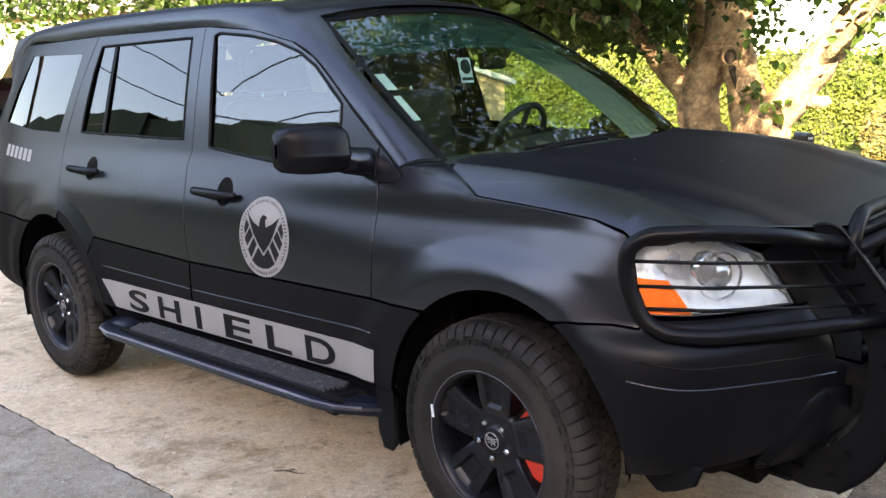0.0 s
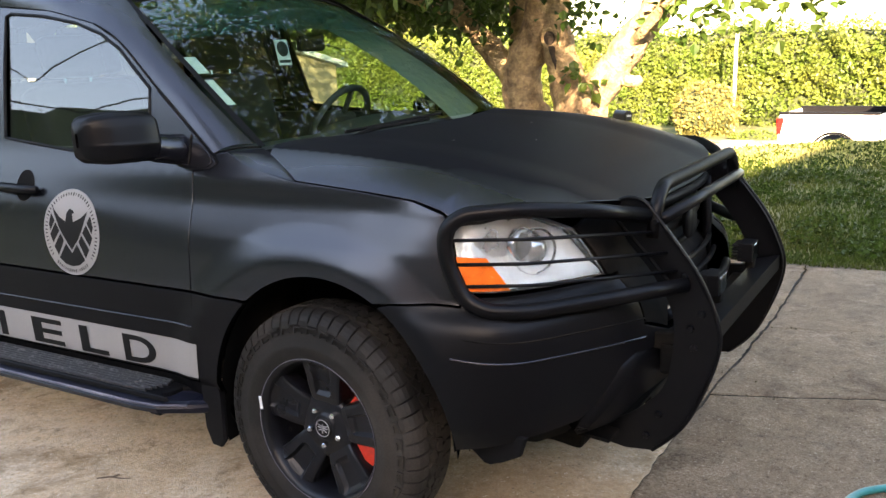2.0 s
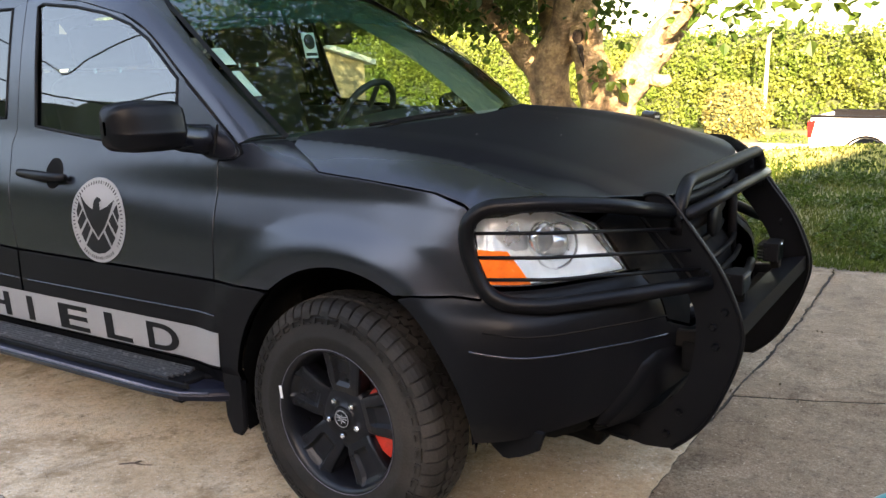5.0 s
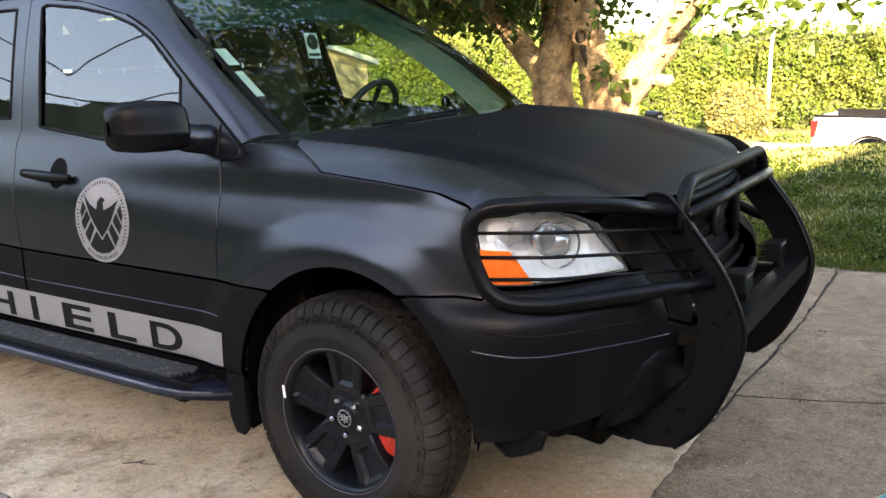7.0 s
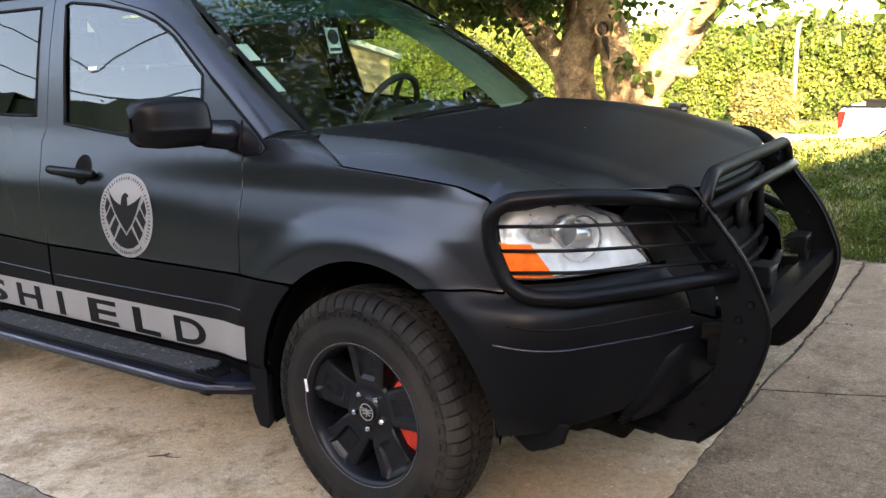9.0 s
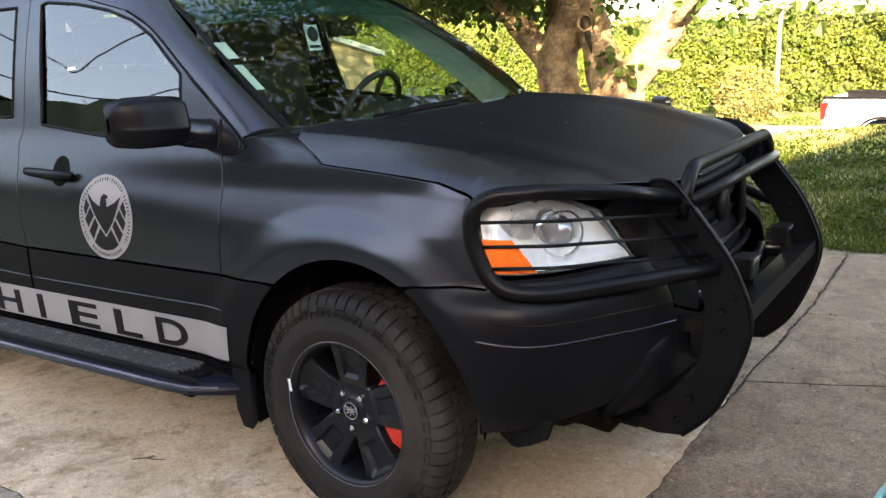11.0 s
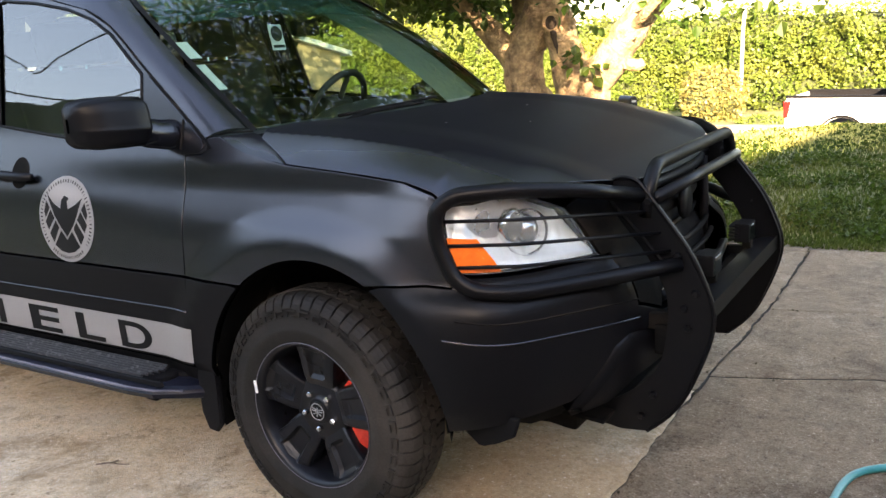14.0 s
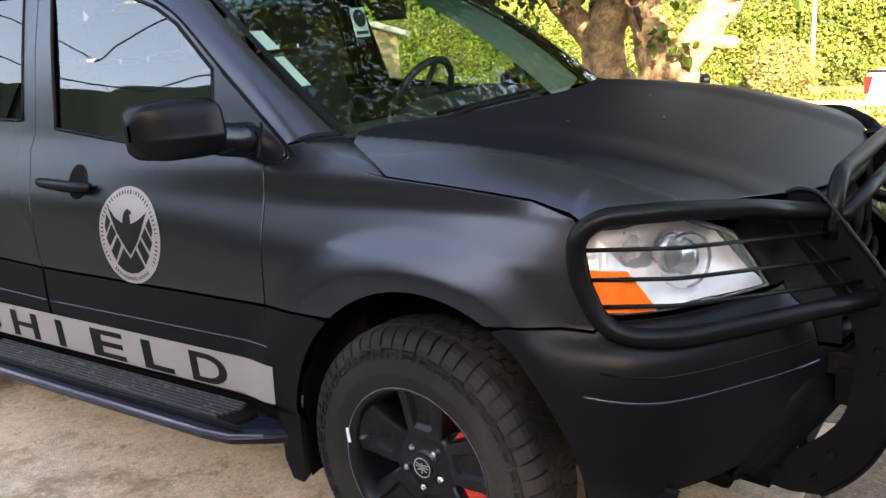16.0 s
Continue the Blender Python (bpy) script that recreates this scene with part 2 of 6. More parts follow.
WEED = leaf_material("weed_leaf", (.034, .060, .0085), (.056, .076, .012), .45, .1)
ASPHALT = material("asphalt", (.30, .285, .26), .9, vary=.12, scale=1.5, fine=80, bump=.002, second=(.10, .10, .10), amount=.2)
BARK = material("mulberry_bark", (.37, .255, .135), .9, vary=.34, scale=11, fine=40, bump=.045, second=(.16, .105, .06), amount=.38)
OLD_BARK = material("dark_scar_bark", (.055, .038, .026), .95, vary=.4, scale=30, fine=90, bump=.02)
LEAF = leaf_material("tree_leaf", (.036, .078, .013), (.070, .105, .018), .48)
HEDGE_LEAF = leaf_material("hedge_leaf", (.092, .145, .024), (.165, .190, .038), .38)
BUSH_LEAF = leaf_material("bush_leaf", (.20, .18, .055), (.16, .165, .045), .35)
# near-black green that stands for the shade deep in the foliage
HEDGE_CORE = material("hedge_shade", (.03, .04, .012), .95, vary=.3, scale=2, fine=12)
FAR_LEAF = leaf_material("far_tree_leaf", (.022, .034, .010), (.034, .042, .014), .15)
WHITE_PAINT = material("white_car_paint", (.78, .78, .77), .3, vary=.03, scale=2, fine=100, coat=.6)
MAROON = material("dark_maroon_paint", (.05, .008, .010), .3, vary=.08, scale=2, fine=100, coat=.6)
RED_LENS = material("red_lens", (.55, .012, .012), .2, vary=.1, scale=12, fine=80, coat=.6)
TAN_WALL = material("tan_siding", (.38, .285, .165), .85, vary=.08, scale=1.5, fine=60, bump=.002)
BRICK_WALL = material("house_brick", (.33, .22, .16), .9, vary=.2, scale=4, fine=40, bump=.004, second=(.24, .15, .11), amount=.3)
PALE_ROOF = material("pale_metal_roof", (.55, .57, .53), .6, vary=.1, scale=1.5, fine=30, bump=.002)
ROOF_TILE = material("roof_shingle", (.13, .115, .10), .92, vary=.2, scale=3, fine=40, bump=.006)
WOOD_GREY = material("weathered_wood", (.30, .27, .23), .9, vary=.2, scale=6, fine=50, bump=.003)
HOSE = material("teal_hose", (.015, .20, .20), .4, vary=.1, scale=12, fine=90)
TWIG = material("dry_twig", (.13, .09, .06), .9, vary=.2, scale=30, fine=90)
BLACK_METAL = material("black_sheet_metal", (.008, .008, .008), .5, spec=.2, vary=.1, scale=8, fine=120)


# ---- mesh helpers ----
def mesh_object(name, verts, faces, mat, parent=None, label="", shade=True, normals=None):
    me = bpy.data.meshes.new(name)
    me.from_pydata([tuple(v) for v in verts], [], faces)
    me.materials.append(mat)
    if shade:
        me.polygons.foreach_set("use_smooth", [True] * len(me.polygons))
    me.update()
    if normals is not None:
        me.normals_split_custom_set_from_vertices(normals)
    ob = new(name, me)
    ob.parent = parent
    if label:
        ob["label"] = label
    return ob


def part(name, bm, mat, parent, label="", shade=False):
    me = bpy.data.meshes.new(name)
    bmesh.ops.recalc_face_normals(bm, faces=bm.faces)
    bm.to_mesh(me)
    bm.free()
    me.materials.append(mat)
    if shade:
        me.polygons.foreach_set("use_smooth", [True] * len(me.polygons))
    ob = new(name, me)
    ob.parent = parent
    if label:
        ob["label"] = label
    return ob


def thing(name, label, category, m=None, group="", kind=""):
    ob = new(name)
    if m is not None:
        ob.matrix_world = m
    return tagged(ob, label, category, group, kind)


def box(bm, size, m, bevel=.0, segments=2):
    """A bevelled box of that size, centred at the pose m."""
    made = bmesh.ops.create_cube(bm, size=1, matrix=m @ Matrix.Diagonal((*size, 1)))["verts"]
    if bevel:
        edges = list({e for v in made for e in v.link_edges})
        bmesh.ops.bevel(bm, geom=edges, offset=bevel, segments=segments, profile=.6, affect="EDGES")
    return bm


def boxed(size, m, bevel=.0, segments=2):
    return box(bmesh.new(), size, m, bevel, segments)


def rounded(points, radius, steps=6):
    """A path whose corners are rounded off."""
    p = [Vector(q) for q in points]
    out = [p[0]]
    for a, b, c in zip(p, p[1:], p[2:]):
        r = min(radius, (a - b).length * .48, (c - b).length * .48)
        s, e = b + (a - b).normalized() * r, b + (c - b).normalized() * r
        for k in range(steps + 1):
            t = k / steps
            out.append(s * (1 - t) ** 2 + b * 2 * t * (1 - t) + e * t * t)
    out.append(p[-1])
    return out


def sweep(path, radius, sides=12, bm=None, closed=False, cap=True):
    """A tube along a path; the radius may be a list."""
    bm = bm or bmesh.new()
    path = [Vector(q) for q in path]
    n = len(path)
    radii = radius if isinstance(radius, (list, tuple)) else [radius] * n
    ring, last = [], None
    up = Vector((0, 0, 1))
    for i, q in enumerate(path):
        a, b = (path[i - 1], path[(i + 1) % n]) if closed else (path[max(0, i - 1)], path[min(n - 1, i + 1)])
        t = (b - a).normalized()
        if last is None:
            side = t.cross(up if abs(t.z) < .9 else Vector((1, 0, 0))).normalized()
        else:
            side = (last - t * last.dot(t)).normalized()
        last = side
        other = t.cross(side)
        ring.append([bm.verts.new(q + (side * math.cos(w) + other * math.sin(w)) * radii[i]) for w in (2 * math.pi * k / sides for k in range(sides))])
    pairs = list(zip(ring, ring[1:])) + ([(ring[-1], ring[0])] if closed else [])
    for a, b in pairs:
        for k in range(sides):
            bm.faces.new((a[k], a[(k + 1) % sides], b[(k + 1) % sides], b[k]))
    if cap and not closed:
        bm.faces.new(ring[0][::-1])
        bm.faces.new(ring[-1])
    return bm


def lathe(profile, sides=64, bm=None, centre=(0, 0, 0)):
    """A body turned about the y axis; profile: (radius, y)."""
    bm = bm or bmesh.new()
    cx, cy, cz = centre
    rings = []
    for r, y in profile:
        rings.append([bm.verts.new((cx + r * math.cos(w), cy + y, cz + r * math.sin(w))) for w in (2 * math.pi * k / sides for k in range(sides))])
    for a, b in zip(rings, rings[1:]):
        for k in range(sides):
            bm.faces.new((a[k], a[(k + 1) % sides], b[(k + 1) % sides], b[k]))
    return bm


def prism(outline, depth, m=Matrix(), bevel=0.0, bm=None):
    """A plate: an outline in x and z, with its thickness along y, put at the pose m."""
    bm = bm or bmesh.new()
    front = [bm.verts.new(m @ Vector((x, -depth / 2, z))) for x, z in outline]
    back = [bm.verts.new(m @ Vector((x, depth / 2, z))) for x, z in outline]
    f1, f2 = bm.faces.new(front), bm.faces.new(back[::-1])
    n = len(outline)
    for k in range(n):
        bm.faces.new((front[k], back[k], back[(k + 1) % n], front[(k + 1) % n]))
    if bevel:
        bmesh.ops.bevel(bm, geom=list({e for f in (f1, f2) for e in f.edges}), offset=bevel, segments=1, affect="EDGES")
    return bm


def grid_surface(rows):
    """Vertices and faces of a sheet through rows of points."""
    verts = [p for row in rows for p in row]
    n = len(rows[0])
    faces = [(i * n + j, i * n + j + 1, (i + 1) * n + j + 1, (i + 1) * n + j) for i in range(len(rows) - 1) for j in range(n - 1)]
    return verts, faces



def lerp_table(table, v):
    if v <= table[0][0]:
        return table[0][1]
    for (a, p), (b, q) in zip(table, table[1:]):
        if v <= b:
            return p + (q - p) * (v - a) / (b - a)
    return table[-1][1]

def smooth(a, b, v):
    t = min(1.0, max(0.0, (v - a) / (b - a)))
    return t * t * (3 - 2 * t)

def spline(points, steps):
    """A Catmull-Rom curve through the points."""
    out = []
    p = [points[0]] + list(points) + [points[-1]]
    for i in range(1, len(p) - 2):
        a, b, c, d = (np.array(q, float) for q in p[i - 1:i + 3])
        for k in range(steps):
            t = k / steps
            out.append(0.5 * (2 * b + (c - a) * t + (2 * a - 5 * b + 4 * c - d) * t * t + (3 * b - a - 3 * c + d) * t ** 3))
    out.append(np.array(points[-1], float))
    return out

# plan of the body's outer skin: forward and sideways, from tail to nose
PLAN = spline([(-3.85, 0), (-3.84, .4), (-3.8, .68), (-3.7, .84), (-3.5, .91), (-3.2, .94), (-2.7, .952), (-2.1, .955), (-1.4, .957), (-.7, .957),
               (0, .957), (.2, .953), (.34, .942), (.44, .918), (.52, .872), (.59, .79), (.65, .68), (.708, .555), (.755, .4), (.79, .2), (.8, 0)], 12)
PLAN_X = np.array([p[0] for p in PLAN])
PLAN_Y = np.array([p[1] for p in PLAN])
_arc = np.concatenate(([0], np.cumsum(np.hypot(np.diff(PLAN_X), np.diff(PLAN_Y)))))
PLAN_U = _arc - np.interp(0.0, PLAN_X[60:180], _arc[60:180])
NOSE, TAIL = float(PLAN_U[-1]), float(PLAN_U[0])

SIDE = [(.24, .11), (.30, .08), (.38, .045), (.445, .014), (.47, .003), (.57, -.002), (.64, -.004), (.745, -.001),
        (.80, .003), (.88, .009), (.93, .0142), (.955, .0180), (.975, .0235), (1.0, .0318), (1.05, .0490), (1.10, .0662), (1.15, .0825), (1.2, .096), (1.4, .147), (1.6, .205), (1.68, .235)]
SIDE = [(float(p[0]), float(p[1])) for p in spline(SIDE, 5)]
FRONT = [(.26, .10), (.33, .03), (.40, -.03), (.5, -.058), (.62, -.066), (.70, -.062), (.745, -.045), (.785, -.004), (.83, .004), (.98, .02), (1.05, .06), (1.2, .3)]
FRONT = [(float(p[0]), float(p[1])) for p in spline(FRONT, 5)]
WHEELS = (0.0, -2.70)
HUB = .375

def flare(x, z):
    for c in WHEELS:
        r = math.hypot(x - c, z - HUB)
        if r < .62:
            t = min(1.0, max(0.0, (r - .500) / .100))
            return .0170 * (1 - t ** 1.5 * (2.2 - 1.2 * t))
    return 0.0

def plan_at(u):
    x = float(np.interp(u, PLAN_U, PLAN_X))
    y = float(np.interp(u, PLAN_U, PLAN_Y))
    e = .03
    dx = float(np.interp(u + e, PLAN_U, PLAN_X) - np.interp(u - e, PLAN_U, PLAN_X))
    dy = float(np.interp(u + e, PLAN_U, PLAN_Y) - np.interp(u - e, PLAN_U, PLAN_Y))
    l = math.hypot(dx, dy)
    return x, y, -dy / l, dx / l

def skin(u, z, out=0.0):
    """The outer skin on the right-hand side: forward, sideways (as a positive half width), up."""
    x, y, nx, ny = plan_at(u)
    k = smooth(.22, .6, u)
    # the shoulder crease falls a little towards the nose
    low = z + .045 * smooth(-1.25, -.2, u) * smooth(.84, .93, z) * (1 - smooth(1.0, 1.09, z))
    d = lerp_table(SIDE, low) * (1 - k) + lerp_table(FRONT, z) * k
    d -= flare(x, z) * (1 - smooth(.35, .6, u))
    if u < -3.1:
        d += smooth(1.2, 1.7, z) * .25 * smooth(3.3, 4.0, -u)
    d -= out
    return x - nx * d, y - ny * d, z

HOOD = [(float(p[0]), float(p[1])) for p in spline([(-.45, 1.178), (-.25, 1.170), (.05, 1.153), (.29, 1.122), (.53, 1.066), (.64, 1.03), (.72, 1.0), (.78, .968), (.82, .93)], 6)]
SEAM = [(-.25, 1.120), (-.16, 1.100), (-.108, 1.090), (-.066, 1.083), (.0, 1.0775), (.143, 1.066), (.321, 1.046), (.419, 1.016)]


def glass_skin(u, z, out=0.0):
    """The side windows: a straight slope from belt to roof."""
    x, y, nx, ny = plan_at(u)
    d = .096 + .262 * (z - 1.2) - out
    if u < -3.1:
        d += smooth(1.2, 1.7, z) * .25 * smooth(3.3, 4.0, -u)
    return x - nx * d, y - ny * d, z


HOOD_DROP = [(x, lerp_table(HOOD, x) - z) for x, z in SEAM[4:-1]] + [(.45, .093), (.9, .093)]
HOOD_HALF = [(x, skin(x, z)[1]) for x, z in SEAM[4:-1]] + [(.45, .897), (.9, .897)]
HOOD_DROP = [(-.5, HOOD_DROP[0][1] + .012)] + HOOD_DROP
HOOD_HALF = [(-.5, HOOD_HALF[0][1])] + HOOD_HALF
HOOD_DROP = [(float(p[0]), float(p[1])) for p in spline(HOOD_DROP, 6)]


def hood_height(x, y):
    """The hood's top, which meets the wings at the seam."""
    def plain(w):
        t = abs(w) / lerp_table(HOOD_HALF, x)
        return lerp_table(HOOD, x) - lerp_table(HOOD_DROP, x) * (.30 * t ** 4 + .52 * max(0, (t - .85) / .15) ** 1.2 + .18 * t ** 24)
    z = plain(y)
    if x < .419:
        zs = lerp_table(SEAM[3:], x)
        ys = skin(x, zs)[1]
        z += (zs - plain(ys)) * smooth(.86, 1, abs(y) / ys) * (1 - smooth(.40, .419, x))
    return z


from mathutils.geometry import delaunay_2d_cdt


def inside(poly, x, y):
    hit = False
    for (ax, ay), (bx, by) in zip(poly, poly[1:] + poly[:1]):
        if (ay > y) != (by > y) and x < (bx - ax) * (y - ay) / (by - ay) + ax:
            hit = not hit
    return hit


def area2(poly):
    return sum(a[0] * b[1] - b[0] * a[1] for a, b in zip(poly, poly[1:] + poly[:1]))


def shrink(poly, d):
    """The outline drawn in by d."""
    if area2(poly) < 0:
        poly = poly[::-1]
    out = []
    n = len(poly)
    for i in range(n):
        a, b, c = (Vector(poly[(i + k) % n]) for k in (-1, 0, 1))
        e, g = (b - a).normalized(), (c - b).normalized()
        n1, n2 = Vector((-e.y, e.x)), Vector((-g.y, g.x))
        m = n1 + n2
        m = m / max(.5, m.length_squared / 2)
        out.append(tuple(b + m * d))
    return out


def dense(poly, step):
    out = []
    for a, b in zip(poly, poly[1:] + poly[:1]):
        n = max(1, round(math.dist(a, b) / step))
        out += [(a[0] + (b[0] - a[0]) * k / n, a[1] + (b[1] - a[1]) * k / n) for k in range(n)]
    return out


def arc(cx, cz, r, a0, a1, n=24):
    return [(cx + r * math.cos(radians(a0 + (a1 - a0) * k / n)), cz + r * math.sin(radians(a0 + (a1 - a0) * k / n))) for k in range(n + 1)]


def panel(name, outline, mat, parent, side=-1, surf=None, out=0.0, holes=(), step=.045, gap=.002, depth=.018, label="", rolled=.001):
    """A curved sheet-metal panel: an outline drawn on the skin, filled, given a rolled edge and a return flange."""
    surf = surf or skin

    def place(u, v, o):
        x, y, z = surf(u, v, o)
        return Vector((x, side * y, z))

    def normal(u, v):
        e = .004
        a, b = place(u + e, v, out) - place(u - e, v, out), place(u, v + e, out) - place(u, v - e, out)
        n = a.cross(b).normalized()
        return n

    base = shrink(list(outline), gap) if gap else (list(outline) if area2(list(outline)) > 0 else list(outline)[::-1])
    rim = dense(base, step * .6)
    face = shrink(rim, rolled) if rolled else rim
    rings = [dense(list(h), step * .6) for h in holes]
    pts, edges = [], []
    for loop in [face] + rings:
        k = len(pts)
        pts += loop
        edges += [(k + i, k + (i + 1) % len(loop)) for i in range(len(loop))]
    edge_pts = np.array(pts)
    us, vs = [p[0] for p in face], [p[1] for p in face]
    nu = int((max(us) - min(us)) / step) + 1
    nv = int((max(vs) - min(vs)) / step) + 1
    for i in range(nu):
        for j in range(nv):
            u, v = min(us) + (i + .5) * step, min(vs) + (j + .5 * (i % 2)) * step
            if inside(face, u, v) and not any(inside(r, u, v) for r in rings) and np.min(np.hypot(edge_pts[:, 0] - u, edge_pts[:, 1] - v)) > step * .45:
                pts.append((u, v))
    vs2, _, tris, _, _, _ = delaunay_2d_cdt([Vector(p) for p in pts], edges, [], 0, 1e-6)
    verts = [place(p.x, p.y, out) for p in vs2]
    normals = [normal(p.x, p.y) for p in vs2]
    sign = 1 if (normals[0].dot(OUTWARD(verts[0], side)) > 0) else -1
    normals = [n * sign for n in normals]
    faces = []
    for t in tris:
        cx, cy = sum(vs2[i].x for i in t) / 3, sum(vs2[i].y for i in t) / 3
        if inside(face, cx, cy) and not any(inside(r, cx, cy) for r in rings):
            a, b, c = (verts[i] for i in t[:3])
            t = tuple(t)
            if (b - a).cross(c - a).dot(normals[t[0]]) < 0:
                t = t[::-1]
            faces.append(t)
    for loop, mid in [(face, rim)] + [(r, r) for r in rings]:
        n = len(loop)
        k = len(verts)
        for (u, v), (ur, vr) in zip(loop, mid):
            nn = normal(u, v) * sign
            p0, p1 = place(u, v, out), place(ur, vr, out - rolled)
            lateral = (p1 - p0 + nn * rolled)
            lateral = lateral.normalized() if lateral.length > 1e-6 else nn
            verts += [p0, p1, p1 - nn * depth]
            normals += [nn, (nn + lateral).normalized(), lateral]
        for i in range(n):
            j = (i + 1) % n
            a, b, c, d, e, f = k + 3 * i, k + 3 * i + 1, k + 3 * i + 2, k + 3 * j, k + 3 * j + 1, k + 3 * j + 2
            faces += [(a, b, e, d), (b, c, f, e)]
    ob = mesh_object(name, verts, faces, mat, parent, label, True, normals)
    if mat in (PAINT, BUMPER, TRIM):
        # the returns inside the shut lines are blackened for the shade in the gaps
        ob.data.materials.append(SHUT)
        first = len(faces) - sum(2 * len(l) for l in [face] + rings)
        for k in range(first + 1, len(faces), 2):
            ob.data.polygons[k].material_index = 1
    return ob


def OUTWARD(p, side):
    return p - Vector((min(.3, max(-3.3, p.x)), 0, .7))


# ---- the black car ----
car = thing("suv", "satin black four-door SUV with grille guard parked on a concrete driveway", "car")
ARCH_F, ARCH_R = (.03, .41, .458), (-2.70, .42, .458)


def ellipse(arch, a0, a1, grow=0.0, n=26):
    cx, rx, rz = arch
    return [(cx + (rx + grow) * math.cos(radians(w)), HUB + (rz + grow) * math.sin(radians(w))) for w in (a0 + (a1 - a0) * k / n for k in range(n + 1))]


B_SHUT = [(-1.487, .742), (-1.508, .834), (-1.532, 1.01), (-1.552, 1.115), (-1.535, 1.165), (-1.548, 1.30), (-1.56, 1.45), (-1.566, 1.645)]
FRAME = [(-1.24, 1.612), (-.994, 1.556), (-.856, 1.492), (-.651, 1.339), (-.394, 1.148), (-.376, 1.120), (-.40, 1.104), (-.466, 1.100)]
F_SHUT = [(-.463, 1.05), (-.459, .97), (-.456, .742)]
C_SHUT = [(-2.44, 1.655), (-2.535, 1.45), (-2.625, 1.19), (-2.628, 1.112), (-2.60, .985), (-2.57, .86)]
FRONT_GLASS = [(-1.419, 1.182), (-1.46, 1.418), (-1.488, 1.605), (-1.46, 1.613), (-1.271, 1.594), (-1.093, 1.563), (-.955, 1.521), (-.851, 1.468), (-.690, 1.342), (-.665, 1.132), (-.983, 1.140), (-1.2, 1.160)]
REAR_GLASS = [(-2.47, 1.222), (-2.455, 1.335), (-2.425, 1.488), (-2.385, 1.605), (-1.65, 1.606), (-1.632, 1.42), (-1.612, 1.207)]
QUARTER_GLASS = [(-3.37, 1.262), (-3.27, 1.42), (-3.13, 1.592), (-2.57, 1.582), (-2.634, 1.388), (-2.70, 1.217), (-3.0, 1.225)]
LAMP = [(.481, .818), (.449, .886), (.434, .957), (.444, .994), (.468, 1.010), (.584, 1.016), (.684, 1.003), (.809, .950), (.863, .881), (.917, .806), (.739, .809), (.603, .812)]
R_FLARE = arc(-2.70, HUB, .505, 75, 38, 8)


def side_letters(text, u0, u1, z0, z1, side, parent):
    """One letter of the lettering, fitted between those limits on the skin."""
    cu = bpy.data.curves.new("letter", "FONT")
    cu.body, cu.offset, cu.resolution_u = text, .024, 6
    tmp = bpy.data.objects.new("letter", cu)
    scene.collection.objects.link(tmp)
    me = bpy.data.meshes.new_from_object(tmp.evaluated_get(bpy.context.evaluated_depsgraph_get()))
    bpy.data.objects.remove(tmp)
    xs, ys = [v.co.x for v in me.vertices], [v.co.y for v in me.vertices]
    for v in me.vertices:
        a, b = (v.co.x - min(xs)) / (max(xs) - min(xs)), (v.co.y - min(ys)) / (max(ys) - min(ys))
        u = u0 + (u1 - u0) * a if side < 0 else u1 - (u1 - u0) * a
        x, y, z = skin(u, z0 + (z1 - z0) * b, .005)
        v.co = (x, side * y, z)
    me.materials.clear()
    me.materials.append(BLACK_VINYL)
    ob = new("letter", me)
    ob.parent = parent
    return ob


def emblem_on_door(door, side):
    cu, cz, R = -1.005, .882, .142

    def flat(name, pts, mat, out):
        panel(name, [(cu + R * x * (1 if side < 0 else -1), cz + R * y) for x, y in pts], mat, door, side, out=out, step=.02, gap=0, rolled=0, depth=.001)
    ring = [(math.cos(2 * math.pi * k / 56), math.sin(2 * math.pi * k / 56)) for k in range(56)]
    flat("emblem_disc", ring, VINYL, .002)
    flat("emblem_bird", [(-.66, .57), (-.42, .36), (-.18, .25), (-.13, .46), (-.03, .56), (.1, .52), (.13, .46), (.06, .45), (.09, .25), (.36, .36), (.60, .52), (.40, .1), (.26, -.13), (.01, -.40), (-.24, -.13), (-.42, .1)], BLACK_VINYL, .0035)
    flat("emblem_tail", [(-.2, -.27), (.01, -.48), (.2, -.27), (.46, -.62), (.24, -.75), (0, -.79), (-.24, -.75), (-.46, -.62)], BLACK_VINYL, .0035)
    for s in (-1, 1):
        for q in ([(-.70, .42), (-.58, .26), (-.74, .02), (-.79, .16)], [(-.55, .21), (-.42, .02), (-.66, -.27), (-.76, -.08)], [(-.38, -.04), (-.27, -.2), (-.49, -.56), (-.63, -.36)]):
            flat("emblem_feather", [(x * s, y) for x, y in (q if s < 0 else q[::-1])], BLACK_VINYL, .0035)
    for k in range(62):
        w = radians(-38 + 256 * k / 45) if k < 46 else radians(234 + 72 * (k - 46) / 15)
        c, s = math.cos(w), math.sin(w)
        h, t = (.034 + .006 * (k % 3 == 1), .013 if k % 7 else .004)
        flat("emblem_bar", [(.895 * c + a * c * h - b * s * t, .895 * s + a * s * h + b * c * t) for a, b in ((-1, -1), (1, -1), (1, 1), (-1, 1))], BLACK_VINYL, .0035)


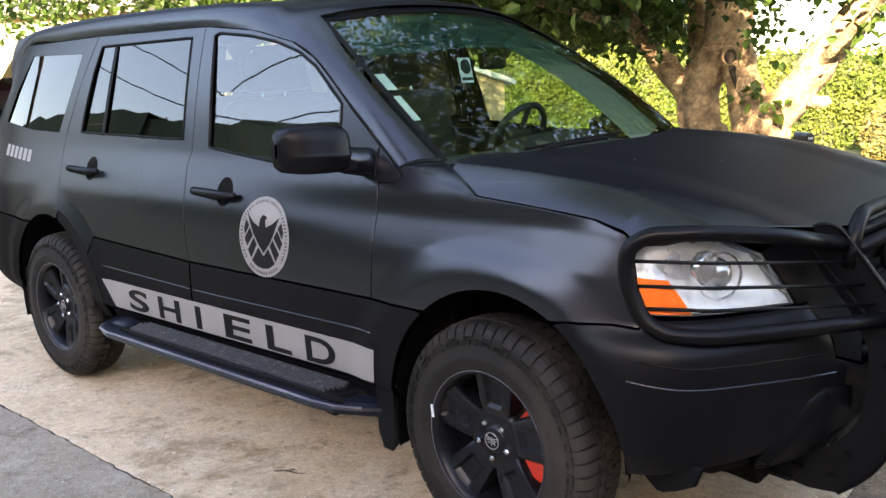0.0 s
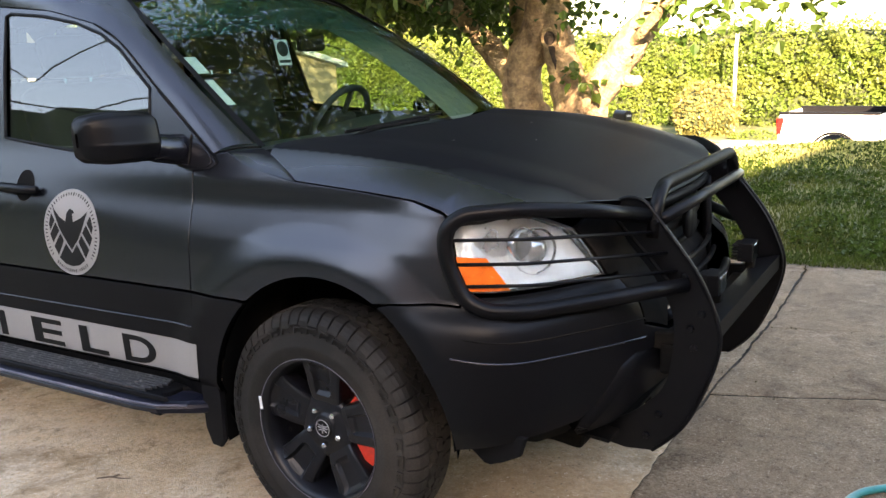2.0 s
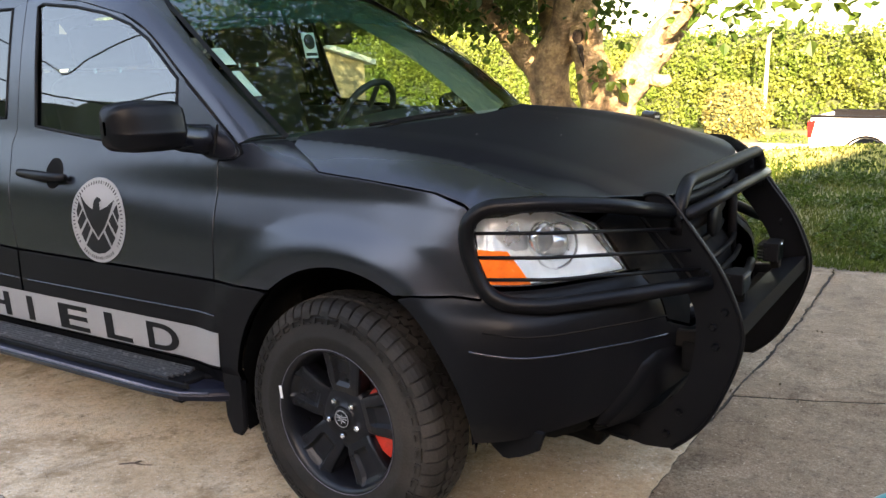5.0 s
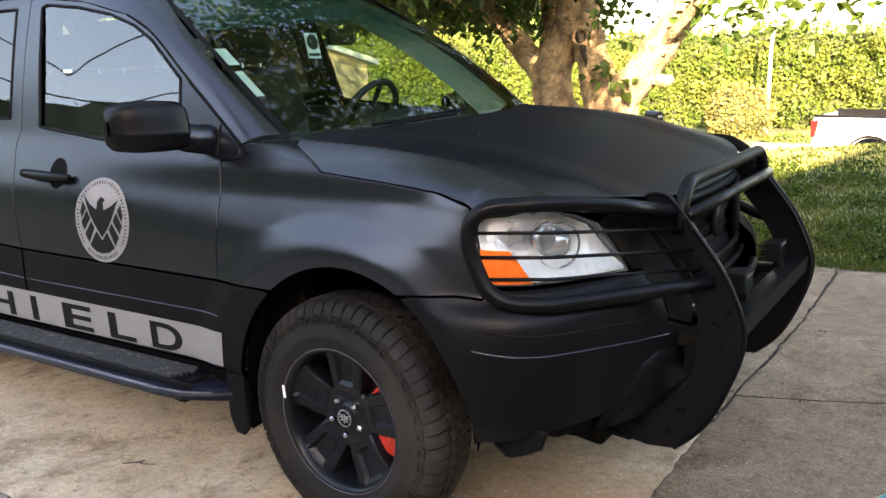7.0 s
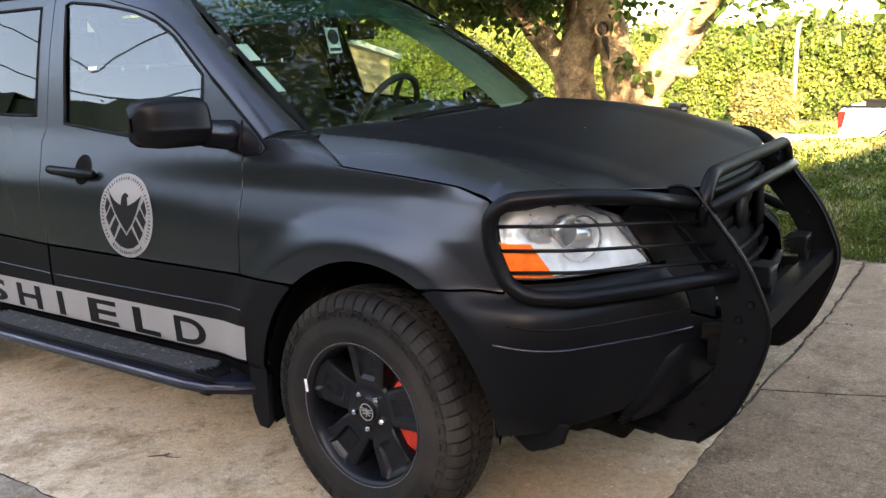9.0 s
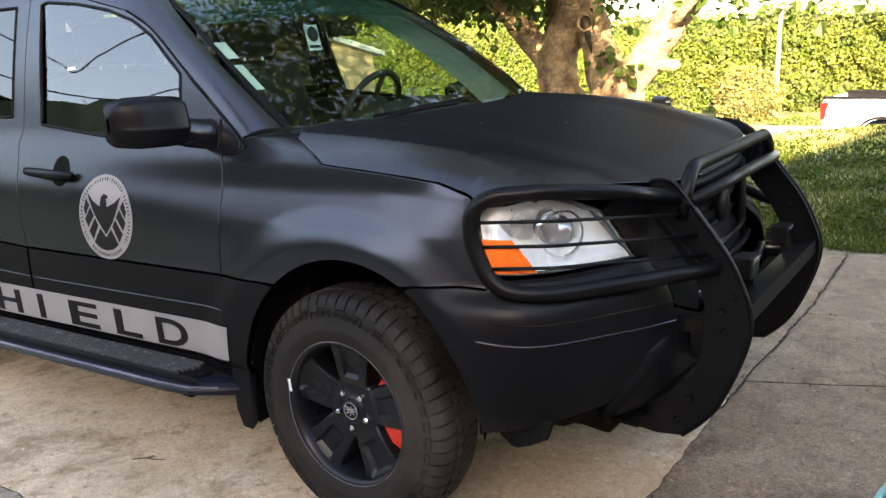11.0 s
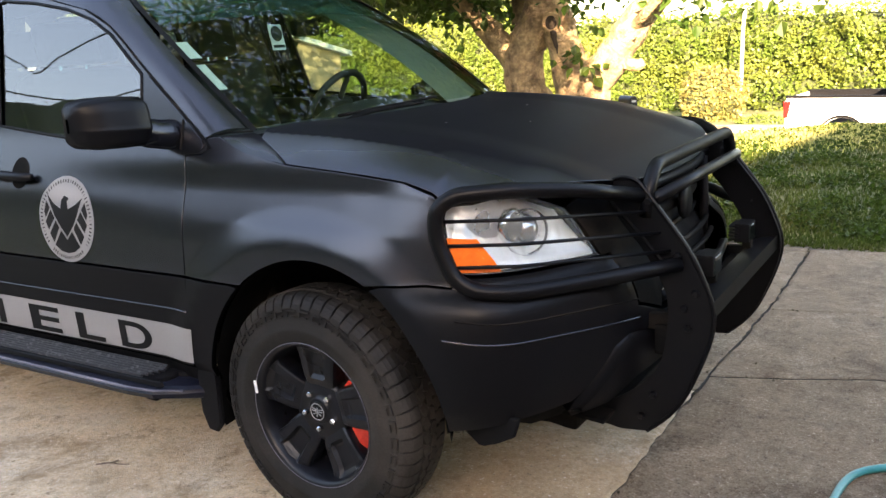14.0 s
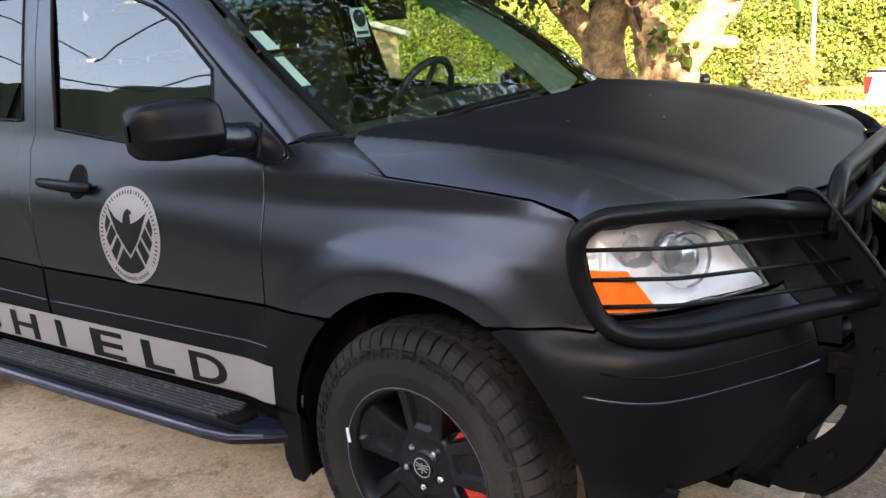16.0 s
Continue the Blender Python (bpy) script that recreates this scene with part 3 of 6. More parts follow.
def door_handle(door, u, z, side):
    x, y, _ = skin(u, z)
    bm = bmesh.new()
    path = [skin(u - .13, z + .003, .012), skin(u - .11, z + .003, .03), skin(u, z, .034), skin(u + .09, z - .003, .03), skin(u + .13, z - .004, .012)]
    sweep([(a, side * b, c) for a, b, c in spline(path, 6)], [.012 + .005 * math.sin(math.pi * k / 24) for k in range(25)], 10, bm)
    part("handle", bm, BUMPER, door, shade=True)
    cup = [(u + .045 + .048 * math.cos(2 * math.pi * k / 24), z + .006 + .052 * math.sin(2 * math.pi * k / 24)) for k in range(24)]
    panel("handle_cup", cup, DARK, door, side, out=.0015, gap=0, rolled=0, depth=.002, step=.02)


for side in (-1, 1):
    near = side < 0
    panel("inner_shell", [(-3.7, .45), (-3.15, .45)] + ellipse(ARCH_R, 180, 0, .03) + [(-2.2, .40), (-.42, .40)] + ellipse(ARCH_F, 180, 0, .03)
          + [(.5, .45), (.9, .50), (1.0, .6), (1.0, .775), (.44, .775), (.41, .99), (-.1, 1.05), (-.4, 1.08), (-3.7, 1.14)], DARK, car, side, out=-.035, gap=0, rolled=0, depth=.002, step=.08)
    # front wing
    panel("front_wing", [(-.456, .742)] + F_SHUT[::-1][1:] + FRAME[::-1][:4] + [(-.335, 1.158)] + SEAM + [(.438, .990)]
          + [(.428, .957), (.443, .886), (.472, .81), (.462, .786), (.394, .792), (.273, .785)] + ellipse(ARCH_F, 62, 127), PAINT, car, side, step=.0155)
    panel("wing_cladding", [(-.456, .737), (-.262, .737)] + ellipse(ARCH_F, 129, 176, 0, 10) + [(-.385, .40), (-.45, .40), (-.45, .60)], TRIM, car, side, step=.03)
    # doors
    door = panel("front_door", B_SHUT + FRAME + F_SHUT, PAINT, car, side, holes=[FRONT_GLASS], step=.035)
    panel("window_glass", FRONT_GLASS, FRONT_SIDE_GLASS, door, side, surf=glass_skin, out=-.008, gap=-.004, rolled=0, depth=.002, step=.08, label="dark tinted window glass")
    bm = sweep([Vector((a, side * b, c)) for a, b, c in (skin(u, v, -.001) for u, v in dense(FRONT_GLASS, .04))], .006, 6, closed=True)
    part("window_seal", bm, TRIM, door, shade=True)
    panel("door_cladding", [(-1.483, .737), (-1.483, .455), (-.452, .455), (-.44, .60), (-.454, .737)], TRIM, door, side, step=.03)
    door_handle(door, -1.31, 1.02, side)
    emblem_on_door(door, side)
    rear = panel("rear_door", [(x, z) for x, z in B_SHUT[::-1]] + [(-1.495, .742), (-2.262, .766)] + R_FLARE[::-1] + C_SHUT[::-1], PAINT, car, side, holes=[REAR_GLASS], step=.024)
    panel("window_glass", REAR_GLASS, SIDE_GLASS, rear, side, surf=glass_skin, out=-.008, gap=-.004, rolled=0, depth=.002, step=.08, label="dark tinted window glass")
    bm = sweep([Vector((a, side * b, c)) for a, b, c in (skin(u, v, -.001) for u, v in dense(REAR_GLASS, .04))], .006, 6, closed=True)
    part("window_seal", bm, TRIM, rear, shade=True)
    panel("window_divider", [(-2.278, 1.21), (-2.252, 1.21), (-2.24, 1.61), (-2.266, 1.61)], TRIM, rear, side, out=.001, gap=0, step=.04)
    panel("door_cladding", [(-1.491, .737), (-2.262, .760)] + arc(-2.70, HUB, .505, 37, 10, 6) + [(-2.16, .455), (-1.491, .455)], TRIM, rear, side, step=.03)
    door_handle(rear, -2.36, 1.06, side)
    for parent, line in ((door, [(-1.472, .629), (-.95, .631), (-.449, .633)]), (rear, [(-2.19, .641), (-1.9, .637), (-1.492, .630)]), (car, [(.44, .664), (.548, .648), (.687, .643), (.85, .634), (1.005, .622)])):
        bm = sweep([(a, side * b, c) for a, b, c in (skin(p[0], p[1], .001) for p in spline(line, 8))], .0034, 8)
        part("bright_bead", bm, PAINT, parent, shade=True)
    bm = sweep([(a, side * b, c) for a, b, c in (skin(p[0], p[1], .0) for p in spline([(.47, .712), (.56, .700), (.687, .695), (.85, .688), (1.0, .676)], 8))], .0022, 6)
    part("bumper_groove", bm, DARK, car, shade=True)
    # strip with the lettering
    strip = panel("side_decal", [(-2.198, .583), (-.436, .580), (-.447, .468), (-2.118, .462), (-2.144, .505)], VINYL, car, side, out=.003, gap=0, rolled=0, depth=.001, step=.04, label="light grey side decal with black block lettering")
    for ch, a, b in zip("SHIELD", (-1.985, -1.745, -1.470, -1.275, -1.015, -.795), (-1.825, -1.580, -1.430, -1.105, -.875, -.640)):
        if near:
            side_letters(ch, a, b, .472, .566, side, strip)
    # quarter panel
    quarter = panel("quarter_panel", C_SHUT[::-1] + [(-3.22, 1.650), (-3.5, 1.42), (-3.75, 1.2), (-3.75, .81), (-3.34, .796), (-3.03, .788)] + ellipse(ARCH_R, 116, 76), PAINT, car, side, holes=[QUARTER_GLASS], step=.024)
    panel("window_glass", QUARTER_GLASS, SIDE_GLASS, quarter, side, surf=glass_skin, out=-.006, gap=-.004, rolled=0, depth=.002, step=.08, label="dark tinted window glass")
    for k in range(6):
        panel("marking_bar", [(-3.30 + .058 * k, 1.15 - .004 * k), (-3.262 + .058 * k, 1.148 - .004 * k), (-3.262 + .058 * k, 1.09 - .004 * k), (-3.30 + .058 * k, 1.092 - .004 * k)], VINYL, quarter, side, out=.002, gap=0, rolled=0, depth=.001, step=.03)
    panel("rear_flare", R_FLARE + arc(-2.70, HUB, .505, 36, 2, 10) + ellipse(ARCH_R, 2, 74), TRIM, car, side, step=.03)
    panel("rear_bumper", ellipse(ARCH_R, 186, 118) + [(-3.04, .782), (-3.34, .790), (-3.75, .804), (TAIL, .804), (TAIL, .42), (-3.5, .40), (-3.16, .36)], TRIM, car, side, step=.05)
    panel("liftgate", [(-3.755, .81), (-3.755, 1.2), (TAIL, 1.2), (TAIL, .81)], PAINT, car, side, step=.06, gap=0)
    panel("sill", [(-2.15, .452), (-.40, .452), (-.38, .30), (-2.2, .30)], TRIM, car, side, step=.05)
    # bumper and lamp
    panel("front_bumper", ellipse(ARCH_F, -2, 60) + [(.273, .783), (.394, .790), (.462, .784), (.478, .808), (.603, .804), (.739, .801), (.922, .798), (.965, .80), (1.0, .66), (1.12, .615), (NOSE, .61),
          (NOSE, .565), (1.069, .575), (.963, .585), (.905, .562), (.86, .508), (.80, .455), (.771, .436), (.6, .425), (.445, .40)], BUMPER, car, side, step=.0175, depth=.07)
    # bevelled pod beside the lower intake, standing proud of the bumper
    panel("intake_pod", [(.772, .400), (.785, .432), (.815, .458), (.868, .510), (.910, .560), (.965, .583), (1.069, .576), (1.16, .570), (1.16, .46), (1.0, .43), (.90, .375), (.80, .372)], BUMPER, car, side, out=.016, gap=0, rolled=.024, depth=.05, step=.02)
    panel("lower_valance", [(.46, .44), (.50, .40), (.62, .385), (.75, .32), (NOSE, .30), (NOSE, .60), (.95, .60)], DARK, car, side, out=-.075, gap=0, step=.05)
    panel("nose_panel", [(.928, .803), (.968, .803), (1.004, .664), (1.12, .62), (1.12, .962), (.99, .975), (.87, .975), (.815, .948), (.868, .888)], DARK, car, side, out=-.002, step=.03)
    lamp = panel("headlamp", LAMP, LENS, car, side, out=.0, gap=.002, depth=.003, step=.025, label="clear headlamp lens with amber indicator")
    lamp.visible_shadow = False
    panel("lamp_back", shrink(LAMP, .004), REFLECTOR, lamp, side, out=-.055, gap=0, rolled=0, depth=.002, step=.03)
    # fluted reflector: two shallow bowls with a ridge between them
    def bowl_surf(u, v, o=0.0):
        dip = .030 * math.exp(-((u - .585) ** 2 / .0042 + (v - .935) ** 2 / .0030)) + .034 * math.exp(-((u - .715) ** 2 / .0040 + (v - .895) ** 2 / .0042)) - .012 * math.exp(-((v - .825) ** 2) / .0005)
        return skin(u, v, o - .018 - dip - .24 * (v - .81) - .0012 * math.sin(u * 210))
    panel("reflector_bowl", shrink(LAMP, .007), BOWL, lamp, side, surf=bowl_surf, gap=0, rolled=0, depth=.002, step=.011, label="bright fluted reflector")
    dome = part("projector_lens", lathe([(0, -.020), (.014, -.018), (.026, -.011), (.034, .0), (.036, .012)], 28), LINER, lamp, "round smoky projector lens", True)
    dome.matrix_world = pose(.562, side * .756, .921, 0, 0, 82 if side < 0 else 98)
    ring = part("projector_ring", lathe([(.034, .004), (.037, -.006), (.043, -.007), (.048, .004), (.046, .02)], 36), CHROME, lamp, "chrome projector ring", True)
    ring.matrix_world = dome.matrix_world.copy()
    panel("lamp_rim", LAMP, TRIM, lamp, side, out=-.004, holes=[shrink(LAMP, .007)], gap=0, rolled=0, depth=.03, step=.03)
    panel("indicator", [(.487, .824), (.461, .886), (.455, .912), (.535, .906), (.570, .858), (.596, .818)], AMBER, lamp, side, out=.0015, gap=0, depth=.01, step=.02, label="amber indicator lens")
    x, y, _ = skin(.70, .90, -.062)
    q = pose(x, side * y, .90, 0, 0, math.degrees(math.atan2(side * .75, 1)) )
    bm = bmesh.new()
    made = bmesh.ops.create_uvsphere(bm, u_segments=24, v_segments=14, radius=.05, matrix=q)
    part("projector", bm, CHROME, lamp, shade=True)
    bm = lathe([(.058, .0), (.064, -.006), (.058, -.012)], 32)
    bmesh.ops.transform(bm, matrix=q @ pose(.03, 0, 0, 0, 0, 90), verts=bm.verts)
    part("projector_ring", bm, CHROME, lamp, shade=True)
    # wheel house
    for (cx, rx, rz), low in ((ARCH_F, 3), (ARCH_R, -14)):
        rows = [[(cx + (rx + g) * math.cos(w), side * yy, HUB + (rz + g) * math.sin(w)) for w in (radians(low + (194 - low) * k / 24) for k in range(25))] for yy, g in ((.945, .004), (.90, .012), (.62, .02))]
        rows.append([(cx, side * .60, HUB)] * 25)
        v, f = grid_surface(rows)
        mesh_object("wheel_liner", v, f, DARK, car)
    part("mud_flap", prism([(-.462, .52), (-.392, .52), (-.378, .42), (-.375, .27), (-.40, .240), (-.435, .243), (-.458, .30)], .022, pose(0, side * .948, 0, 0, 0, 0), .007), TRIM, car, "thick rubber flap behind the wheel")
    part("mud_flap", prism([(-3.17, .52), (-3.08, .52), (-3.07, .30), (-3.17, .31)], .02, pose(0, side * .915, 0), .006), TRIM, car)
    # running board: a long tread plate between shaped ends
    rows = []
    prof = [(.86, .398), (.90, .404), (.97, .402), (1.035, .396), (1.060, .388), (1.068, .378), (1.062, .362), (1.02, .350), (.88, .345)]
    for x, k in ((-2.21, .45), (-2.19, .62), (-2.12, .86), (-2.02, 1), (-1.5, 1), (-1.0, 1), (-.66, 1), (-.56, .94), (-.48, .70), (-.41, .38)):
        rows.append([(x, side * (.86 + (y - .86) * k), z - .014 * (1 - k)) for y, z in prof])
    v, f = grid_surface(rows)
    f += [tuple(range(len(prof)))[::-1], tuple(range(len(v) - len(prof), len(v)))]
    board = mesh_object("running_board", v, f, BOARD, car, "navy black running board with a worn ribbed tread", shade=False)
    pad = [(-1.93, .892), (-1.95, .935), (-1.93, 1.005), (-1.86, 1.040), (-.64, 1.040), (-.570, 1.010), (-.550, .95), (-.57, .895)]
    bm = bmesh.new()
    ring = [tuple(p) for p in spline(pad + pad[:1], 4)][:-1]
    for z0, z1, d0, d1 in ((.398, .411, 0, .002), (.411, .414, .002, .008)):
        low, high = shrink(ring, d0), shrink(ring, d1)
        for k in range(len(low)):
            j = (k + 1) % len(low)
            bm.faces.new([bm.verts.new((q[0], side * q[1], z)) for q, z in ((low[k], z0), (low[j], z0), (high[j], z1), (high[k], z1))])
    bm.faces.new([bm.verts.new((q[0], side * q[1], .414)) for q in shrink(ring, .008)])
    pad_ob = part("tread_pad", bm, TRIM, board, "worn ribbed rubber tread")
    for k in range(9):
        yy = .903 + .0155 * k
        part("tread_rib", boxed((1.31 - .016 * abs(k - 4), .0070, .012), pose(-1.252, side * yy, .418), .002, 1), TREAD, pad_ob)
    bm = bmesh.new()
    rr = [[bm.verts.new((-2.13 + .18 * i / 8, side * (.885 + .115 * j / 6), .401 + .022 * math.sin(math.pi * i / 8) ** .7 * math.sin(math.pi * j / 6) ** .6)) for j in range(7)] for i in range(9)]
    for p, q in zip(rr, rr[1:]):
        for j in range(6):
            bm.faces.new((p[j], p[j + 1], q[j + 1], q[j]))
    part("tread_end", bm, BOARD, board, shade=True)
    # the strip's pale colour stands for sky mirrored along the rounded edge
    part("edge_strip", sweep([(-2.17, side * .998, .384), (-2.12, side * 1.040, .385), (-2.02, side * 1.063, .388), (-.66, side * 1.063, .388), (-.56, side * 1.050, .387), (-.48, side * 1.003, .383)], .0048, 8), BOARD_EDGE, board, shade=True)
    for xx in (-1.95, -1.3, -.65):
        part("bracket", boxed((.05, .26, .03), pose(xx, side * .86, .33), .005, 1), DARK, board)

# hood, cowl, windscreen, roof
HOOD_SIDE = [(.770, .12), (.762, .25), (.740, .40), (.698, .56), (.646, .685), (.582, .79), (.50, .862), (.435, .893)] + [(x, skin(x, z)[1] - .003) for x, z in SEAM[:2:-1]] + [(-.236, .80), (-.268, .74), (-.252, .66), (-.222, .50), (-.180, .30), (-.160, .12)]


def hood_surf(x, y, o=0.0):
    crease = .008 * smooth(.44, .64, abs(y) + .08 * x) * (1 - smooth(.62, .86, abs(y) + .08 * x))
    return x, y, hood_height(x, y) + crease + o


panel("hood", [(x, -y) for x, y in HOOD_SIDE] + [(x, y) for x, y in HOOD_SIDE[::-1]], PAINT, car, 1, surf=hood_surf, step=.019, gap=.0006, depth=.025, label="satin black hood")


for x, y, w in ((.121, .246, 20), (.138, -.367, 70), (.30, -.10, 130)):
    part("dried_fleck", prism([(-.004, -.002), (0, -.003), (.004, -.001), (.002, .003), (-.003, .002)], .001, pose(x, y, hood_surf(x, y)[2] + .001, 90, 0, w)), STEEL, car, "pale dried fleck on the hood")


def screen_point(s, t):
    """On the windscreen: s from -1 to 1 across, t from 0 at the base to 1 at the roof."""
    base = Vector((-.205 - .095 * abs(s) ** 2.2, .765 * s, 1.172 - .013 * s * s))
    top = Vector((-.945 - .06 * s * s, .612 * s, 1.688 - .050 * s * s))
    p = base.lerp(top, t)
    p.y += .040 * s * math.sin(math.pi * t)
    p.z += .024 * math.sin(math.pi * t)
    p.x += .012 * math.sin(math.pi * t)
    return p


v, f = grid_surface([[screen_point(-1 + k / 12, j / 10) for k in range(25)] for j in range(11)])
screen = mesh_object("windscreen", v, f, SCREEN, car, "raked windscreen reflecting foliage")
screen.visible_shadow = False
v, f = grid_surface([[screen_point((-1 + k / 12) * (1.012 if j == 0 else .955 if j == 1 else .95), (1.01, .965, .955)[j]) + Vector((0, 0, .003)) for k in range(25)] for j in range(2)])
mesh_object("screen_band", v, f, TRIM, screen)
v, f = grid_surface([[screen_point((-1 + k / 12) * .955, t) + Vector((-.004, 0, -.006)) for k in range(25)] for t in (.65, .70, .78, .87, .96)])
mesh_object("shade_band", v, f, SHADE_BAND, screen, "teal shade band").visible_shadow = False
for s in (-1, 1):
    v, f = grid_surface([[screen_point(s * (1.012 if j == 0 else .984), k / 14) + Vector((.002, 0, .003)) for k in range(15)] for j in range(2)])
    mesh_object("screen_border", v, f, TRIM, screen)
# painted corner between wing, pillar and screen
for side in (-1, 1):
    outer = [skin(u, z, -.001) for u, z in ((-.385, 1.152), (-.335, 1.157), (-.25, 1.119), (-.16, 1.099), (-.115, 1.091), (-.070, 1.084))]
    inner = [screen_point(-1, 0)] + [Vector((x, -y, hood_height(max(x, -.21), y) + .001)) for x, y in ((-.272, .774), (-.243, .788), (-.219, .801), (-.147, .846), (-.072, .894))]
    rows = []
    for (ox, oy, oz), q in zip(outer, inner):
        o = Vector((ox, -oy, oz))
        e = q + Vector((.004, 0, -.004))
        mid = Vector(((o.x + e.x) / 2, o.y + .34 * (e.y - o.y), o.z + .72 * (e.z - o.z)))
        rows.append([(p.x, -side * p.y, p.z) for p in (o * (1 - t) ** 2 + mid * 2 * t * (1 - t) + e * t * t for t in (j / 6 for j in range(7)))])
    v, f = grid_surface([[tuple(q) for q in spline([r[j] for r in rows], 4)] for j in range(7)])
    mesh_object("wing_corner", v, f, PAINT, car)
    part("frame_seam", sweep([(a, side * b, c) for a, b, c in (skin(p[0], p[1], .001) for p in spline(FRAME[1:6], 6))], .0036, 6), DARK, car, shade=True)
    a, b = Vector(skin(-.388, 1.151, .001)), screen_point(1, .0)
    part("pillar_seam", sweep([(p.x, side * p.y, p.z + .006 * math.sin(math.pi * k / 6)) for k, p in ((k, a.lerp(b, k / 6)) for k in range(7))], .003, 6), DARK, car, shade=True)
v, f = grid_surface([[screen_point(w - .05 * (1 - k / 14) ** 2 * (w < .9), .07 + .91 * k / 14) + Vector((-.034, 0, -.030 - .25 * (.97 - w))) for k in range(15)] for w in (.68, .76, .84, .91, .97)])
mesh_object("pillar_trim", v, f, PILLAR_TRIM, car, "pale inner pillar trim")
# cowl between hood and screen
rows = []
for k in range(25):
    s = -1 + k / 12
    b = screen_point(s * 1.01, -.01)
    hx, hy = -.165 - .055 * abs(s) ** 1.5, .74 * s
    a = Vector((hx - .012, hy, hood_height(hx, hy) - .018))
    rows.append([a + Vector((.03, 0, -.02)), a, a.lerp(b, .5) - Vector((0, 0, .012)), b - Vector((0, 0, .004)), b + Vector((-.06, 0, -.03))])
v, f = grid_surface(rows)
mesh_object("cowl", v, f, TRIM, car)
for y0, y1, drop in ((-.50, .02, 0), (.06, .56, .03)):
    a, b = screen_point(y0 / .76, -.02) - Vector((0, 0, drop)), screen_point(y1 / .76, .0) - Vector((0, 0, drop))
    path = [a + Vector((.05, 0, -.005)), a.lerp(b, .3) + Vector((.03, 0, .012)), a.lerp(b, .65) + Vector((.02, 0, .010)), b + Vector((.012, 0, .006))]
    arm = part("wiper_arm", sweep(spline(path, 5), [.009] * 6 + [.007] * 10, 8), DARK, car, shade=True)
    c, d = screen_point((y0 + .06) / .76, .0) - Vector((0, 0, drop)), screen_point((y1 + .12) / .76, .02) - Vector((0, 0, drop))
    part("wiper_blade", sweep([c.lerp(d, k / 8) + Vector((.008, 0, .006)) for k in range(9)], .006, 6), DARK, arm, shade=True)

# pillars and roof rails, then the roof sheet
EDGE = [((-.335, 1.197), None), ((-.394, 1.148), (-.318, .778, 1.170)), ((-.52, 1.242), (-.525, .766, 1.327)), ((-.651, 1.339), (-.695, .732, 1.447)), ((-.76, 1.420), (-.835, .690, 1.543)),
        ((-.856, 1.492), (-.935, .648, 1.607)), ((-.93, 1.530), (-1.01, .625, 1.652)), ((-.994, 1.556), (-1.08, .622, 1.680)), ((-1.10, 1.582), (-1.16, .640, 1.690)), ((-1.24, 1.612), (-1.26, .672, 1.708)), ((-1.40, 1.630), (-1.40, .682, 1.722)),
        ((-1.566, 1.645), (-1.566, .686, 1.732)), ((-2.0, 1.650), (-2.0, .690, 1.742)), ((-2.44, 1.655), (-2.44, .690, 1.745)), ((-2.85, 1.655), (-2.85, .685, 1.740)), ((-3.22, 1.650), (-3.22, .672, 1.722)), ((-3.45, 1.46), (-3.50, .655, 1.685))][1:]
for side in (-1, 1):
    rows = []
    for (u, z), (ex, ey, ez) in EDGE:
        o, e = Vector(skin(u, z, -.001)), Vector((ex, ey, ez))
        c = o.lerp(e, .5) + Vector((.004, .030, .022))
        rows.append([(p.x, side * p.y, p.z) for p in (o * (1 - t) ** 2 + c * 2 * t * (1 - t) + e * t * t for t in (k / 6 for k in range(7)))])
    dense_rows = []
    for j in range(7):
        dense_rows.append([tuple(q) for q in spline([r[j] for r in rows], 4)])
    v, f = grid_surface(dense_rows)
    mesh_object("roof_pillar", v, f, PAINT, car)
edge_line = spline([e for _, e in EDGE[5:]], 4)
rows = []
for ex, ey, ez in edge_line:
    front = smooth(-1.5, -1.0, ex)
    rise = .052 * front + .030 * (1 - front)
    rows.append([(ex + (.062 * front) * (1 - s * s), ey * s, ez + rise * (1 - abs(s) ** 2.4)) for s in (-1 + k / 14 for k in range(29))])
v, f = grid_surface(rows)
mesh_object("roof", v, f, PAINT, car, "satin black roof")
mesh_object("headliner", [(x, y * .97, z - .03) for x, y, z in v], f, LINER, car)
part("roof_aerial", sweep([(-1.1, -.35, 1.72), (-1.16, -.35, 1.80), (-1.5, -.35, 1.86)], [.006, .004, .002], 6), TRIM, car)
part("roof_crossbar", sweep(rounded([(-1.75, -.64, 1.78), (-1.75, -.6, 1.81), (-1.75, .6, 1.81), (-1.75, .64, 1.78)], .05), .014, 8), TRIM, car, shade=True)
# tail of the cabin
rows = [[(-3.84 + .37 * t + .04 * (s * s), s * (.845 - .19 * t), 1.2 + .49 * t) for s in (-1 + k / 8 for k in range(17))] for t in (j / 6 for j in range(7))]
v, f = grid_surface(rows)
mesh_object("rear_window", v, f, SIDE_GLASS, car)
